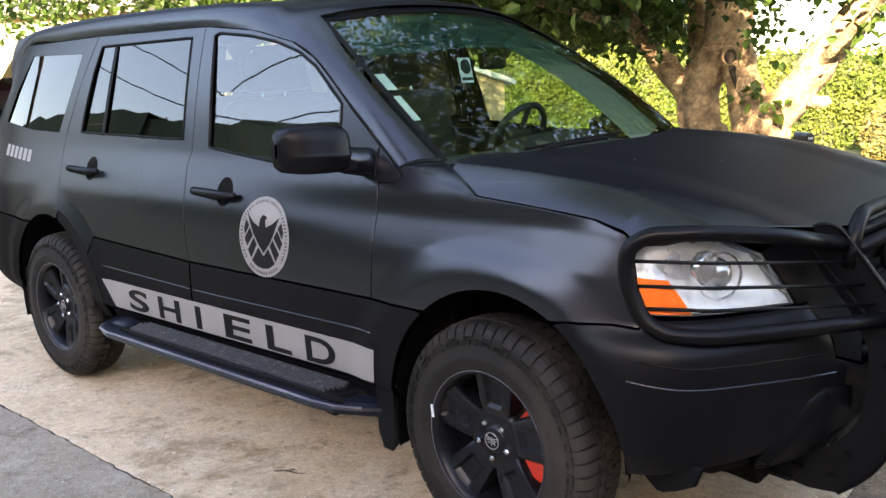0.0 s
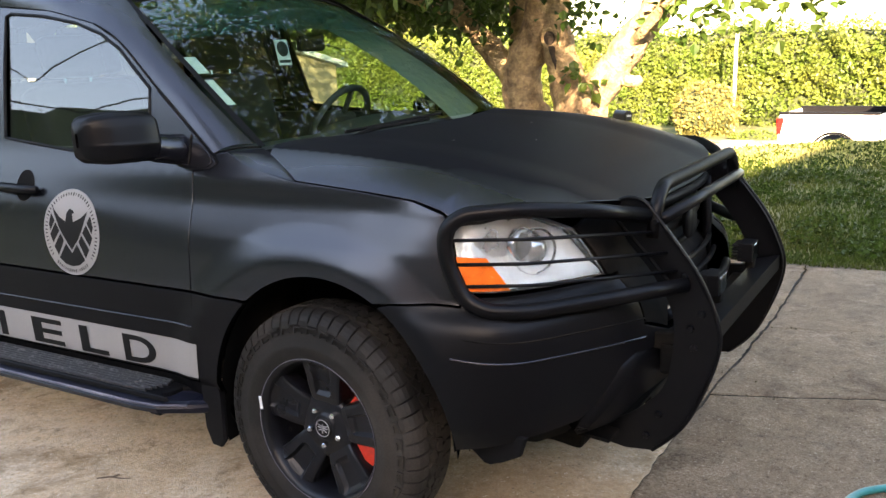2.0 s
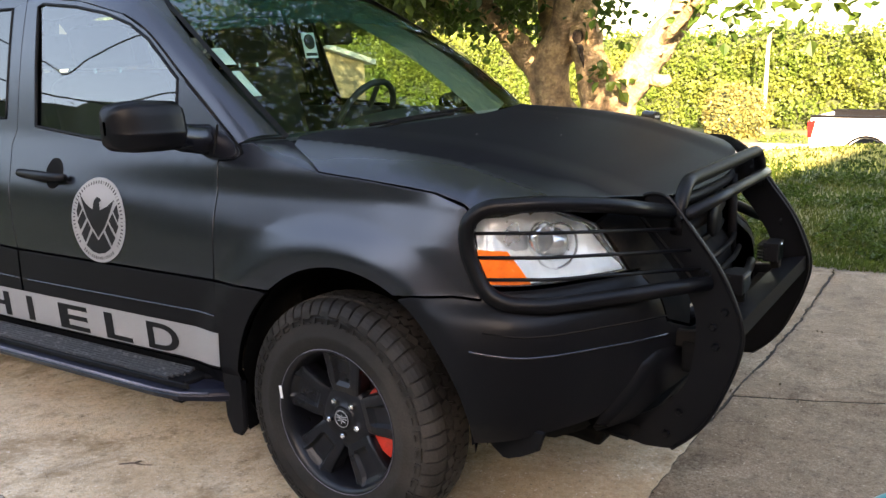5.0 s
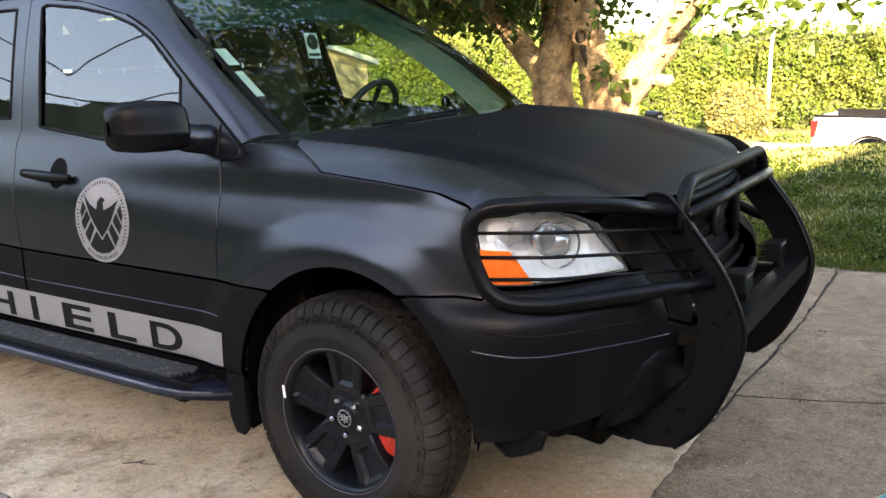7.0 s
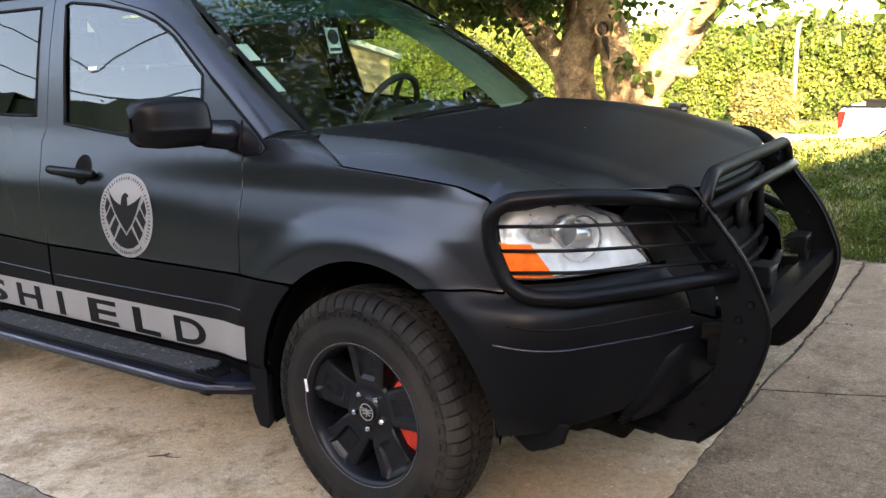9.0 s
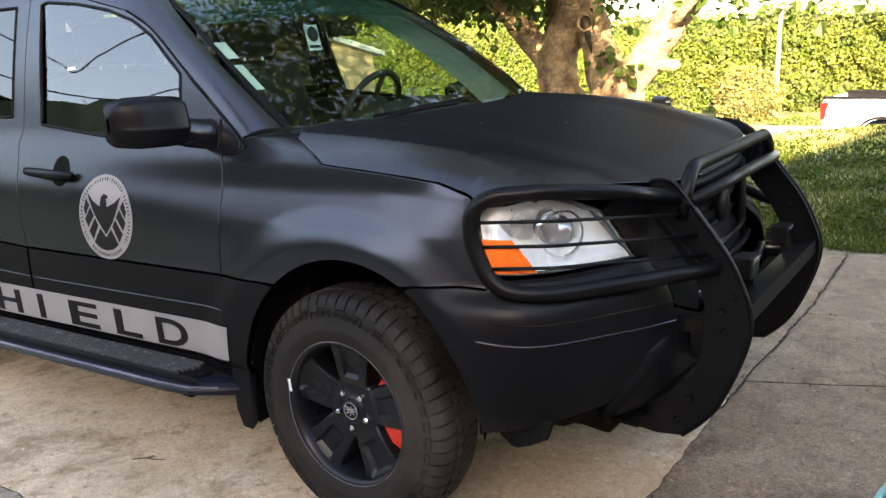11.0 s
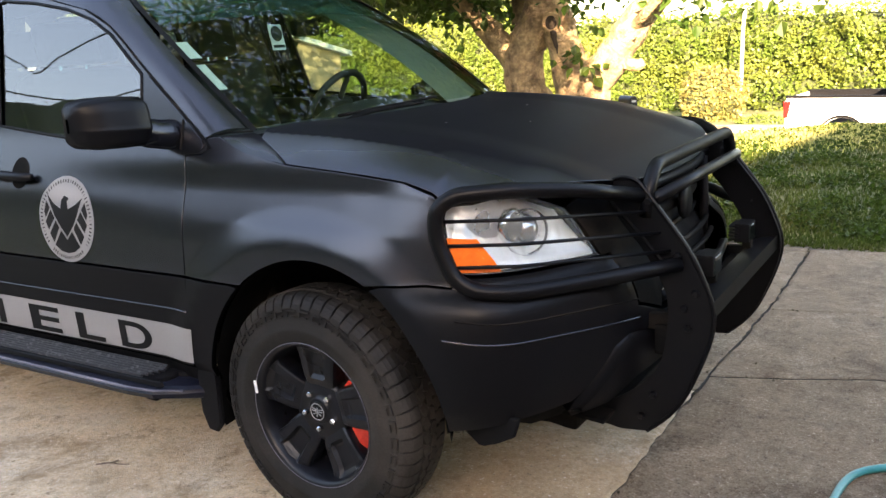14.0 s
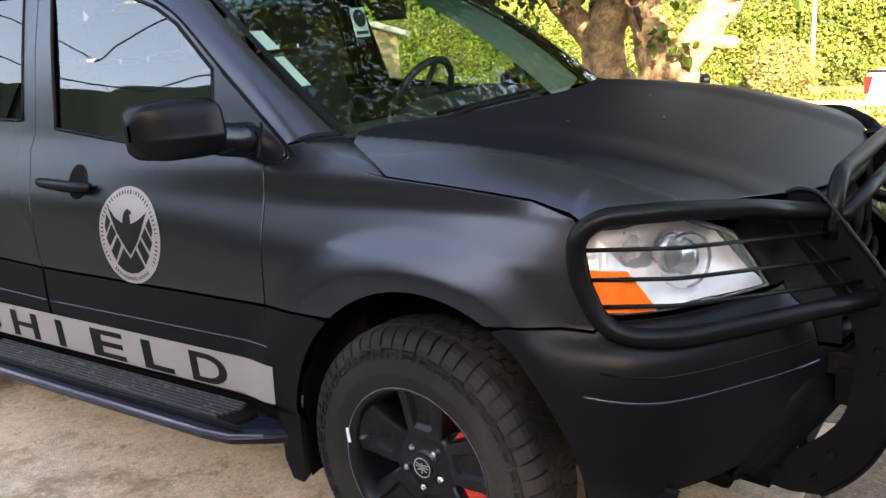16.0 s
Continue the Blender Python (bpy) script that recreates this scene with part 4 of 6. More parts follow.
# underside
part("chassis", boxed((3.6, 1.2, .10), pose(-1.4, 0, .33), .02), DARK, car)
part("cabin_floor", boxed((3.0, 1.5, .04), pose(-1.95, 0, .46), .01), DARK, car)
part("firewall", boxed((.05, 1.5, .66), pose(-.32, 0, .76), .01), DARK, car)
part("engine_block", boxed((.8, 1.1, .5), pose(.18, 0, .66), .05), DARK, car)
part("front_subframe", boxed((.5, .95, .07), pose(.36, 0, .30, 0, 8, 0), .02), DARK, car)
# added dark boxes that hide bright ground, for the shade under the nose
part("air_dam", boxed((.03, .92, .19), pose(.655, 0, .365, 0, -12, 0), .008), DARK, car)
part("tow_shield", boxed((.03, .56, .13), pose(.665, .26, .215, 0, -12, 0), .006), DARK, car)
for side in (-1, 1):
    part("wheel_deflector", prism([(.36, .44), (.62, .44), (.60, .385), (.545, .355), (.505, .338), (.487, .338), (.44, .375)], .016, pose(0, side * .80, 0, 0, 0, side * 6), .004), TRIM, car, "rubber air deflector hanging under the bumper")
# added dark tray that hides the ground, as shade below the bumper
part("splash_shield", boxed((.40, 1.10, .012), pose(.52, 0, .335, 0, 5, 0), .004), DARK, car)
part("skid_plate", prism([(.30, .30), (.66, .33), (.70, .30), (.55, .235), (.38, .225)], .7, pose(0, -.1, 0), .01), DARK, car)

# grille
opening = [(1.10, .625), (1.10, .955), (NOSE, .955), (NOSE, .645)]
for side in (-1, 1):
    panel("grille_back", opening, DARK, car, side, out=-.075, gap=0, rolled=0, depth=.002, step=.05)


def nose_curve(z, out, first=1.12, n=14):
    right = [skin(first + (NOSE - first) * k / n, z, out) for k in range(n + 1)]
    return [Vector((x, -y, zz)) for x, y, zz in right] + [Vector((x, y, zz)) for x, y, zz in right[::-1][1:]]


for z, r in ((.70, .009), (.745, .009), (.79, .010), (.855, .020), (.905, .010)):
    part("grille_slat", sweep(nose_curve(z, -.05), r, 8), DARK, car, shade=True)
for z in (.955, .648):
    part("grille_surround", sweep(nose_curve(z, -.012), .016, 10), TRIM, car, shade=True)
for s in (-1, 1):
    x, y, _ = skin(1.125, .8, -.012)
    part("grille_surround", sweep([(x, s * y, .648), (x, s * y, .8), (x - .006, s * y, .955)], .016, 10), TRIM, car, shade=True)
part("nose_emblem", lathe([(.0, -.010), (.050, -.010), (.058, 0), (.050, .010), (0, .010)], 28), TRIM, car, shade=True).matrix_world = pose(.785, 0, .86, 0, 0, 90)
part("grille_surround", sweep(nose_curve(.985, -.075), .014, 10), TRIM, car, shade=True)
part("hood_latch_panel", boxed((.10, .95, .03), pose(.69, 0, .955), .008), TRIM, car)


# ---- grille guard ----
guard = part("grille_guard", sweep(rounded([(.81, -.452, .90), (.815, -.452, .975), (.815, -.395, 1.035), (.815, .395, 1.035), (.815, .452, .975), (.81, .452, .90)], .06), .020, 14), GUARD, car, "black tubular steel grille guard", True)
part("cross_tube", sweep([(.835, -.455, .952), (.835, .455, .952)], .0178, 14), GUARD, guard, shade=True)
OUTER = [(.700, .978), (.716, .998), (.745, 1.008), (.782, 1.0), (.812, .970), (.852, .918), (.926, .82), (.972, .73), (.998, .645), (.985, .55), (.93, .41), (.88, .335), (.815, .275)]
INNER = [(.74, .268), (.57, .300), (.645, .338), (.72, .360), (.795, .413), (.848, .477), (.867, .55), (.874, .64), (.862, .71), (.81, .80), (.745, .88), (.694, .952)]
outer_curve = [tuple(p) for p in spline(OUTER, 4)]
inner_curve = [tuple(p) for p in spline(INNER, 3)]
for side in (-1, 1):
    plate = part("side_plate", prism(outer_curve + inner_curve, .006, pose(0, side * .46, 0)), GUARD, guard, "curved black steel side plate")
    flange = bmesh.new()
    ring = [[flange.verts.new((x, side * yy, z)) for yy in (.463, .438)] for x, z in outer_curve]
    ring2 = [[flange.verts.new((x - .004, side * yy, z - .003)) for yy in (.463, .438)] for x, z in outer_curve]
    for a, b, c, d in zip(ring, ring[1:], ring2, ring2[1:]):
        for q in ((a[0], b[0], b[1], a[1]), (c[0], c[1], d[1], d[0]), (a[0], c[0], d[0], b[0]), (a[1], b[1], d[1], c[1])):
            flange.faces.new(q)
    part("flange", flange, GUARD, plate)
    part("edge_trim", sweep([(x + .001, side * .464, z + .001) for x, z in outer_curve], .006, 6), GUARD, plate, shade=True)
    for x, z in ((.835, .391), (.80, .32), (.93, .60), (.92, .655), (.95, .70), (.90, .80), (.82, .945)):
        part("bolt", lathe([(0, -side * -.0), (.011, 0), (.012, side * .005), (.008, side * .011), (0, side * .011)], 6, centre=(x, side * .463, z)), GUARD, plate)
    part("mount_bracket", boxed((.10, .02, .05), pose(.83, side * .43, .60, 0, -4, 0), .004, 1), DARK, plate)
    s = side
    top = rounded([(.795, s * .463, .960), (.70, s * .665, 1.005), (.594, s * .815, 1.026), (.467, s * .893, 1.020), (.424, s * .915, .985), (.424, s * .918, .910), (.468, s * .915, .812), (.522, s * .900, .778),
                   (.61, s * .845, .770), (.76, s * .635, .768), (.905, s * .465, .777)], .05)
    part("lamp_hoop", sweep(top, .0205, 14), GUARD, guard, "bent tube hoop round the headlamp", True)
    for (xa, za), (xm, zm), (xb, zb) in (((.424, .955), (.60, .955), (.815, .915)), ((.428, .893), (.605, .893), (.85, .860)), ((.450, .838), (.615, .838), (.878, .812))):
        part("lamp_rod", sweep(rounded([(xa, s * .915, za), (xm, s * .835, zm), (xb, s * .462, zb)], .03), .0048, 8), GUARD, guard, "thin rod", True)
    part("rod_strap", sweep([(.722, s * .50, .95), (.80, s * .495, .865), (.885, s * .49, .765)], .005, 6), DARK, guard)
channel = part("cross_channel", prism([(.905, .645), (.985, .665), (.985, .615), (.977, .610), (.977, .655), (.905, .637)], .905), GUARD, guard, "folded steel cross channel")
part("inner_beam", boxed((.06, .90, .09), pose(.86, 0, .55), .01), DARK, guard)
for y in (-.16, .30):
    pod = part("light_pod", boxed((.050, .092, .064), pose(.905, y, .708), .004), TRIM, guard, "small black LED work light")
    for k in range(5):
        part("fin", boxed((.034, .096, .005), pose(.878, y, .686 + .011 * k), .001, 1), TRIM, pod)
    part("pod_lens", boxed((.004, .080, .052), pose(.931, y, .708), .001, 1), SCREEN, pod)
    for a in (-1, 1):
        for b in (-1, 1):
            part("diode", lathe([(0, 0), (.015, 0), (.010, .006), (0, .008)], 14), CHROME, pod, shade=True).matrix_world = pose(.929, y + a * .020, .708 + b * .013, 0, 0, 90)
    part("pod_foot", boxed((.03, .03, .04), pose(.915, y, .666), .003, 1), DARK, pod)
part("paint_chip", boxed((.022, .03, .002), pose(.95, -.385, .664, 0, -14, 20), .0005, 1), VINYL, channel)

# ---- wing mirrors ----
for side in (-1, 1):
    rows = []
    back = 0 if side < 0 else -.22
    # stations outward from the door: sideways, forward centre, up centre, half depth, half height
    for y, x, z, a, b in ((.985, -.520, 1.212, .024, .032), (.992, -.524, 1.213, .048, .060), (1.008, -.531, 1.214, .060, .071), (1.06, -.545, 1.216, .066, .074), (1.12, -.562, 1.217, .062, .073), (1.160, -.577, 1.217, .050, .066), (1.180, -.587, 1.217, .030, .050), (1.185, -.591, 1.217, .006, .02)):
        # a wedge-shaped section: an upper face leaning back, a sharp ridge, and a lower face tucked under
        ring = [(.10, -1.0), (.55, -.97), (.82, -.80), (1.08, -.26), (1.05, -.20), (.92, .50), (.80, .82), (.50, .98), (.10, 1.0), (-.55, .99), (-.92, .90), (-1.0, .6), (-1.0, -.6), (-.92, -.90), (-.55, -.99)]
        row = [(x + back + a * c, side * y, z + b * d) for c, d in dense(ring, .12)]
        row.append(row[0])
        rows.append(row)
    v, f = grid_surface(rows)
    mirror = mesh_object("wing_mirror", v, f, BUMPER, car, "satin black wing mirror housing")
    arm = [(-.535, .86, 1.160), (-.537, .90, 1.163), (-.540, .95, 1.172), (-.543, 1.0, 1.186)]
    part("mirror_arm", sweep([(x + back, side * y, z) for x, y, z in spline(arm, 4)], [.046] * 5 + [.044] * 4 + [.042] * 4, 14), PAINT, mirror, shade=True)
    panel("mirror_sail", [(-.655, 1.135), (-.655, 1.335), (-.52, 1.235), (-.405, 1.148), (-.392, 1.125), (-.41, 1.112), (-.5, 1.112)], PAINT, mirror, side, out=.004, gap=0, depth=.006, step=.03)
    part("sail_groove", sweep([(a, side * b, c) for a, b, c in (skin(-.485, z, .005) for z in (1.118, 1.16, 1.205))], .003, 6), DARK, mirror)
    v = [(-.604 + back, side * 1.015, 1.160), (-.618 + back, side * 1.150, 1.165), (-.616 + back, side * 1.150, 1.270), (-.602 + back, side * 1.015, 1.272)]
    mesh_object("mirror_glass", v, [(0, 1, 2, 3)], CHROME, mirror, shade=False)
    part("mirror_seam", sweep([(-.478, side * .975, 1.152), (-.480, side * 1.02, 1.147)], .0022, 6), DARK, mirror)

# ---- wheels ----
def wheel_at(x, side, turn):
    """One wheel, built round its hub with the outer face towards -y."""
    wheel = part("wheel", lathe([(.150, .10), (.205, .09), (.214, .02), (.214, -.075), (.222, -.092), (.224, -.097), (.219, -.099), (.208, -.080), (.200, -.050), (.196, .07), (.150, .085)], 72), RIM, car, "five-spoke gloss black alloy wheel", True)
    steer = -3 if x > -1 else 0
    m = pose(x, side * .868, HUB - .002, 0, turn, steer if side < 0 else 180 + steer) @ Matrix.Diagonal((.98, .98, .98, 1))
    wheel.matrix_world = m
    tyre = lathe([(.222, .09), (.245, .100), (.29, .106), (.330, .096), (.342, .078), (.350, .055), (.353, .03), (.353, -.03), (.350, -.055), (.345, -.072), (.339, -.081), (.335, -.088), (.331, -.093), (.322, -.0985),
                  (.322, -.0965), (.295, -.1045), (.270, -.1050), (.266, -.1070), (.256, -.1060), (.240, -.103), (.228, -.098), (.224, -.097)], 96)
    t = part("tyre", tyre, RUBBER, wheel, "worn all-terrain tyre", True)
    bm = bmesh.new()
    n = 56
    for k in range(n):
        w = 360 / n * k
        for row, (yy, lx, ly, skew, rr) in enumerate(((-.022, .034, .026, 24, .3600), (.008, .033, .024, -20, .3605), (.030, .034, .020, 24, .3600))):
            q = pose(0, 0, 0, 0, w + (3.2 if row % 2 else 0), 0) @ pose(0, yy, rr, 0, 0, skew)
            bmesh.ops.create_cube(bm, size=1, matrix=q @ Matrix.Diagonal((lx, ly, .014, 1)))
        for s in (-1, 1):
            # a shoulder lug wraps from the crown onto the side wall, every other one reaching further down
            low = .312 if k % 2 else .323
            prof = [(.040, .3635), (.062, .3625), (.076, .3580), (.087, .3490), (.095, .3370), (.0995, low + .004), (.0985, low), (.088, low), (.060, .345), (.040, .348)]
            ends = []
            for lean, edge in ((-.5, .0), (.5, .0)):
                ends.append([])
                for yy, r in prof:
                    w1 = radians(w + 360 / n * (lean * .84 + 3.0 * (yy - .06)))
                    ends[-1].append(bm.verts.new((r * math.sin(w1), s * yy, r * math.cos(w1))))
            m2 = len(prof)
            bm.faces.new(ends[0])
            bm.faces.new(ends[1][::-1])
            for i in range(m2):
                bm.faces.new((ends[0][i], ends[1][i], ends[1][(i + 1) % m2], ends[0][(i + 1) % m2]))
    part("tread", bm, RUBBER, t)["kind"] = "stuff"
    bm = bmesh.new()
    for k in range(40):
        q = pose(0, 0, 0, 0, 9 * k, 0)
        for dx, dz, lx, lz in ((0, .318, .034, .004), (-.015, .310, .004, .018), (.004, .303, .020, .004)):
            bmesh.ops.create_cube(bm, size=1, matrix=q @ pose(dx, -.1015 + (.31 - dz) * -.28, dz, -14, 0, 0) @ Matrix.Diagonal((lx, .008, lz, 1)))
    part("sidewall_pattern", bm, RUBBER, t)["kind"] = "stuff"
    hub = lathe([(.0, -.060), (.036, -.060), (.040, -.058), (.044, -.052), (.074, -.053), (.090, -.050), (.100, -.044), (.104, -.030), (.104, .0), (0, .0)], 40)
    part("hub", hub, RIM, wheel, shade=True)
    cap = part("centre_cap", lathe([(0, -.066), (.024, -.066), (.030, -.063), (.031, -.058)], 32), BLACK_VINYL, wheel, "black centre cap with a pale emblem", True)
    bm = bmesh.new()
    sweep([(.0255 * math.cos(2 * math.pi * k / 28), -.067, .0255 * math.sin(2 * math.pi * k / 28)) for k in range(28)], .0016, 5, bm, True)
    for a, b in (((0, .013), (0, -.015)), ((-.003, .006), (-.020, .011)), ((.003, .006), (.020, .011)), ((-.004, .001), (-.019, .002)), ((.004, .001), (.019, .002)), ((-.004, -.004), (-.015, -.009)), ((.004, -.004), (.015, -.009))):
        sweep([(a[0], -.0672, a[1]), (b[0], -.0672, b[1])], .0019, 5, bm)
    part("cap_emblem", bm, VINYL, cap)
    for k in range(5):
        q = pose(0, 0, 0, 0, 72 * k, 0)
        sp = bmesh.new()
        secs = []
        # a broad arm with a slot down its outer half; the flanks stop at a chamfer short of the rim
        for r, wi, y in ((.060, .046, -.046), (.082, .054, -.053), (.100, .058, -.058), (.112, .060, -.060), (.122, .062, -.0615), (.150, .066, -.064), (.172, .071, -.066), (.180, .074, -.067), (.190, .078, -.070), (.199, .083, -.074), (.207, .088, -.080), (.214, .096, -.086)):
            slot = .013 * smooth(.100, .118, r) * (1 - .6 * smooth(.192, .205, r))
            step = .009 * smooth(.184, .197, r) * (1 - smooth(.204, .214, r))
            side_drop = .004 + step
            prof = [(-wi, y + .055), (-wi * 1.0, y + .014 + step), (-wi * .95, y + side_drop), (-wi * .84, y + .001 + step), (-wi * .60, y + step * .3), (-wi * .50, y), (-wi * .38, y + slot * .9), (-wi * .31, y + slot),
                    (wi * .31, y + slot), (wi * .38, y + slot * .9), (wi * .50, y), (wi * .60, y + step * .3), (wi * .84, y + .001 + step), (wi * .95, y + side_drop), (wi * 1.0, y + .014 + step), (wi, y + .055)]
            secs.append([sp.verts.new(q @ Vector((a, b, r))) for a, b in prof])
        for a, b in zip(secs, secs[1:]):
            for i in range(len(a) - 1):
                sp.faces.new((a[i], a[i + 1], b[i + 1], b[i]))
        part("spoke", sp, RIM, wheel)
        nut = lathe([(0, -.068), (.006, -.068), (.0095, -.064), (.0095, -.048)], 6)
        bmesh.ops.transform(nut, matrix=pose(0, 0, 0, 0, 72 * k + 36, 0) @ pose(0, 0, .057), verts=nut.verts)
        part("lug_nut", nut, CHROME, wheel)
    part("rim_edge", sweep([(.2222 * math.cos(2 * math.pi * k / 72), -.0985, .2222 * math.sin(2 * math.pi * k / 72)) for k in range(72)], .0011, 5, closed=True), BOARD_EDGE, wheel, "thin scuffed rim edge")
    part("brake_disc", lathe([(.06, .03), (.148, .03), (.150, .034), (.150, .05), (.06, .05)], 56), STEEL, wheel, shade=True)
    if turn < 10:
        part("wheel_weight", boxed((.010, .004, .040), pose(-.2165, -.0995, .040, 0, -10, 0), .001, 1), PAPER, wheel)
    bm = bmesh.new()
    secs = []
    for k in range(9):
        w = radians(-52 + 104 * k / 8)
        e = .8 if k in (0, 8) else 1
        secs.append([bm.verts.new((r * math.cos(w), y, r * math.sin(w))) for r, y in ((.100, .02), (.106, -.028 * e), (.150, -.036 * e), (.178, -.026 * e), (.182, .05), (.100, .05))])
    for a, b in zip(secs, secs[1:]):
        for i in range(6):
            bm.faces.new((a[i], a[(i + 1) % 6], b[(i + 1) % 6], b[i]))
    bm.faces.new(secs[0])
    bm.faces.new(secs[-1][::-1])
    cal = part("brake_caliper", bm, RED, car, "bright red brake caliper")
    cal.matrix_world = pose(x, side * .868, HUB, 0, 6 if side < 0 else 174, steer if side < 0 else 180 + steer)
    return wheel


for side in (-1, 1):
    wheel_at(0.0, side, 3)
    wheel_at(-2.70, side, 20)
    part("axle_half", sweep([(0, side * .2, HUB), (0, side * .82, HUB)], .035, 10), DARK, car)
    part("axle_half", sweep([(-2.7, side * .2, HUB), (-2.7, side * .82, HUB)], .035, 10), DARK, car)

# ---- cabin ----
def seat(x, y):
    s = part("seat", boxed((.50, .50, .16), pose(x, y, .70, 0, -6, 0), .05, 3), SEAT, car, "grey cloth car seat", True)
    part("backrest", boxed((.16, .50, .62), pose(x - .27, y, 1.05, 0, -14, 0), .06, 3), SEAT, s, shade=True)
    part("headrest", boxed((.09, .26, .17), pose(x - .375, y, 1.46, 0, -12, 0), .04, 3), SEAT, s, shade=True)
    part("seat_base", boxed((.42, .44, .14), pose(x, y, .55), .02), DARK, s)
    for d in (-.06, .06):
        part("headrest_post", sweep([(x - .345, y + d, 1.32), (x - .36, y + d, 1.40)], .007, 6), CHROME, s)


for x, y in ((-1.25, -.40), (-1.25, .40), (-2.15, -.42), (-2.15, .0), (-2.15, .42)):
    seat(x, y)
rows = []
for k in range(21):
    yy = -.74 + 1.48 * k / 20
    hump = .045 * smooth(.05, .2, yy) * (1 - smooth(.55, .7, yy))
    rows.append([(-.30, yy, 1.10), (-.42, yy, 1.135), (-.62, yy, 1.13 + hump), (-.78, yy, 1.10 + hump), (-.84, yy, 1.03), (-.80, yy, .80)])
v, f = grid_surface(rows)
mesh_object("dashboard", v, f, DASH, car)
wheel_m = pose(-.90, .40, 1.118, 0, -62, 0)
rim = part("steering_wheel", sweep([wheel_m @ Vector((.185 * math.cos(w), .185 * math.sin(w), 0)) for w in (2 * math.pi * k / 40 for k in range(40))], .015, 10, closed=True), DASH, car, "black steering wheel", True)
part("wheel_boss", boxed((.12, .16, .05), wheel_m, .02), DASH, rim)
for w in (90, 210, 330):
    a = radians(w)
    part("wheel_spoke", sweep([wheel_m @ Vector((.05 * math.sin(a), .05 * math.cos(a), 0)), wheel_m @ Vector((.18 * math.sin(a), .18 * math.cos(a), 0))], .012, 8), DASH, rim)
part("rear_view_mirror", boxed((.035, .12, .062), pose(-.735, .035, 1.472, 0, -8, -14), .012), DARK, car)
part("mirror_stalk", sweep([(-.755, .035, 1.49), (-.80, .03, 1.535), (-.80, .03, 1.565)], .008, 8), DASH, car)
part("sun_visor", boxed((.14, .40, .015), pose(-1.05, -.36, 1.595, 0, -24, 0), .006), LINER, car)
part("sun_visor", boxed((.14, .40, .015), pose(-1.05, .36, 1.595, 0, -24, 0), .006), LINER, car)
for side in (-1, 1):
    part("door_trim", boxed((1.9, .03, .50), pose(-1.5, side * .80, .90), .01), DASH, car)


# ---- ground ----
def ground_height(x, y):
    """The lie of the land: level round the drive, then falling to the street beyond the lawn."""
    right = smooth(-5.5, .3, x)
    start = 3.2 + 8.6 * right
    stop = 15.6
    z = -1.55 * smooth(start - 1.5, stop, y)
    return z - .012 * max(0, y - 15) * (y < 60) - .54 * (y >= 60)


xs = [-400, -200, -90, -50, -30, -22, -16, -12] + [-10 + .5 * k for k in range(41)] + [12, 16, 24, 40, 80, 200, 400]
ys = [-400, -200, -80, -40, -25, -16, -10, -6, -3, 0, 1.5] + [2.6 + .4 * k for k in range(36)] + [18, 20, 23, 26, 30, 34, 40, 60, 100, 200, 400]
v, f = grid_surface([[(x, y, ground_height(x, y) - .03) for x in xs] for y in ys])
tagged(mesh_object("ground", v, f, LAWN), "short green lawn sloping to the street", "lawn", kind="structure")
v, f = grid_surface([[(x, y, ground_height(x, y) + .02) for y in (16.4, 18, 20, 22, 24.4)] for x in (-300, -100, -40, -20, -10, 0, 10, 30, 100, 300)])
tagged(mesh_object("road", v, f, ASPHALT), "pale sunlit asphalt street", "road", kind="structure")
for y in (16.2, 24.6):
    bm = boxed((600, .18, .16), pose(0, y, ground_height(0, y) + .05), .02)
    tagged(part("kerb", bm, CONCRETE_GREY, None), "concrete kerb along the street", "kerb", kind="structure")

# driveway: slabs with open joints over a bed of dirt
bed = mesh_object("driveway", [(-4.2, -7, -.022), (6.5, -7, -.022), (6.5, 3.02, -.022), (-14, 3.02, -.022), (-14, -1.33, -.022), (-4.2, -1.33, -.022)], [(0, 1, 2, 5), (5, 2, 3, 4)], JOINT, shade=False)
tagged(bed, "stained concrete driveway with cracked joints", "driveway", kind="structure")


def slab(outline, mat, lift=0.0, gap=.0030):
    pts = shrink([tuple(p) for p in outline], gap)
    ragged = []
    for p in dense(pts, .035):
        w = .010 * noise.noise(Vector((p[0] * 9, p[1] * 9, 1))) + .009 * noise.noise(Vector((p[0] * 40, p[1] * 40, 5)))
        ragged.append((p[0] + w + random.uniform(-.002, .002), p[1] + w + random.uniform(-.002, .002)))
    bm = bmesh.new()
    top = [bm.verts.new((x, y, lift)) for x, y in ragged]
    low = [bm.verts.new((x, y, lift - .018)) for x, y in ragged]
    inner = [bm.verts.new((x, y, lift + .003)) for x, y in shrink(ragged, .012)]
    n = len(top)
    for k in range(n):
        j = (k + 1) % n
        bm.faces.new((low[k], low[j], top[j], top[k]))
        bm.faces.new((top[k], top[j], inner[j], inner[k]))
    bm.faces.new(inner)
    ob = part("slab", bm, mat, bed)
    # the broken edges inside the joints take the dark joint colour
    ob.data.materials.append(JOINT)
    for k in range(n):
        ob.data.polygons[2 * k].material_index = 1
    return ob


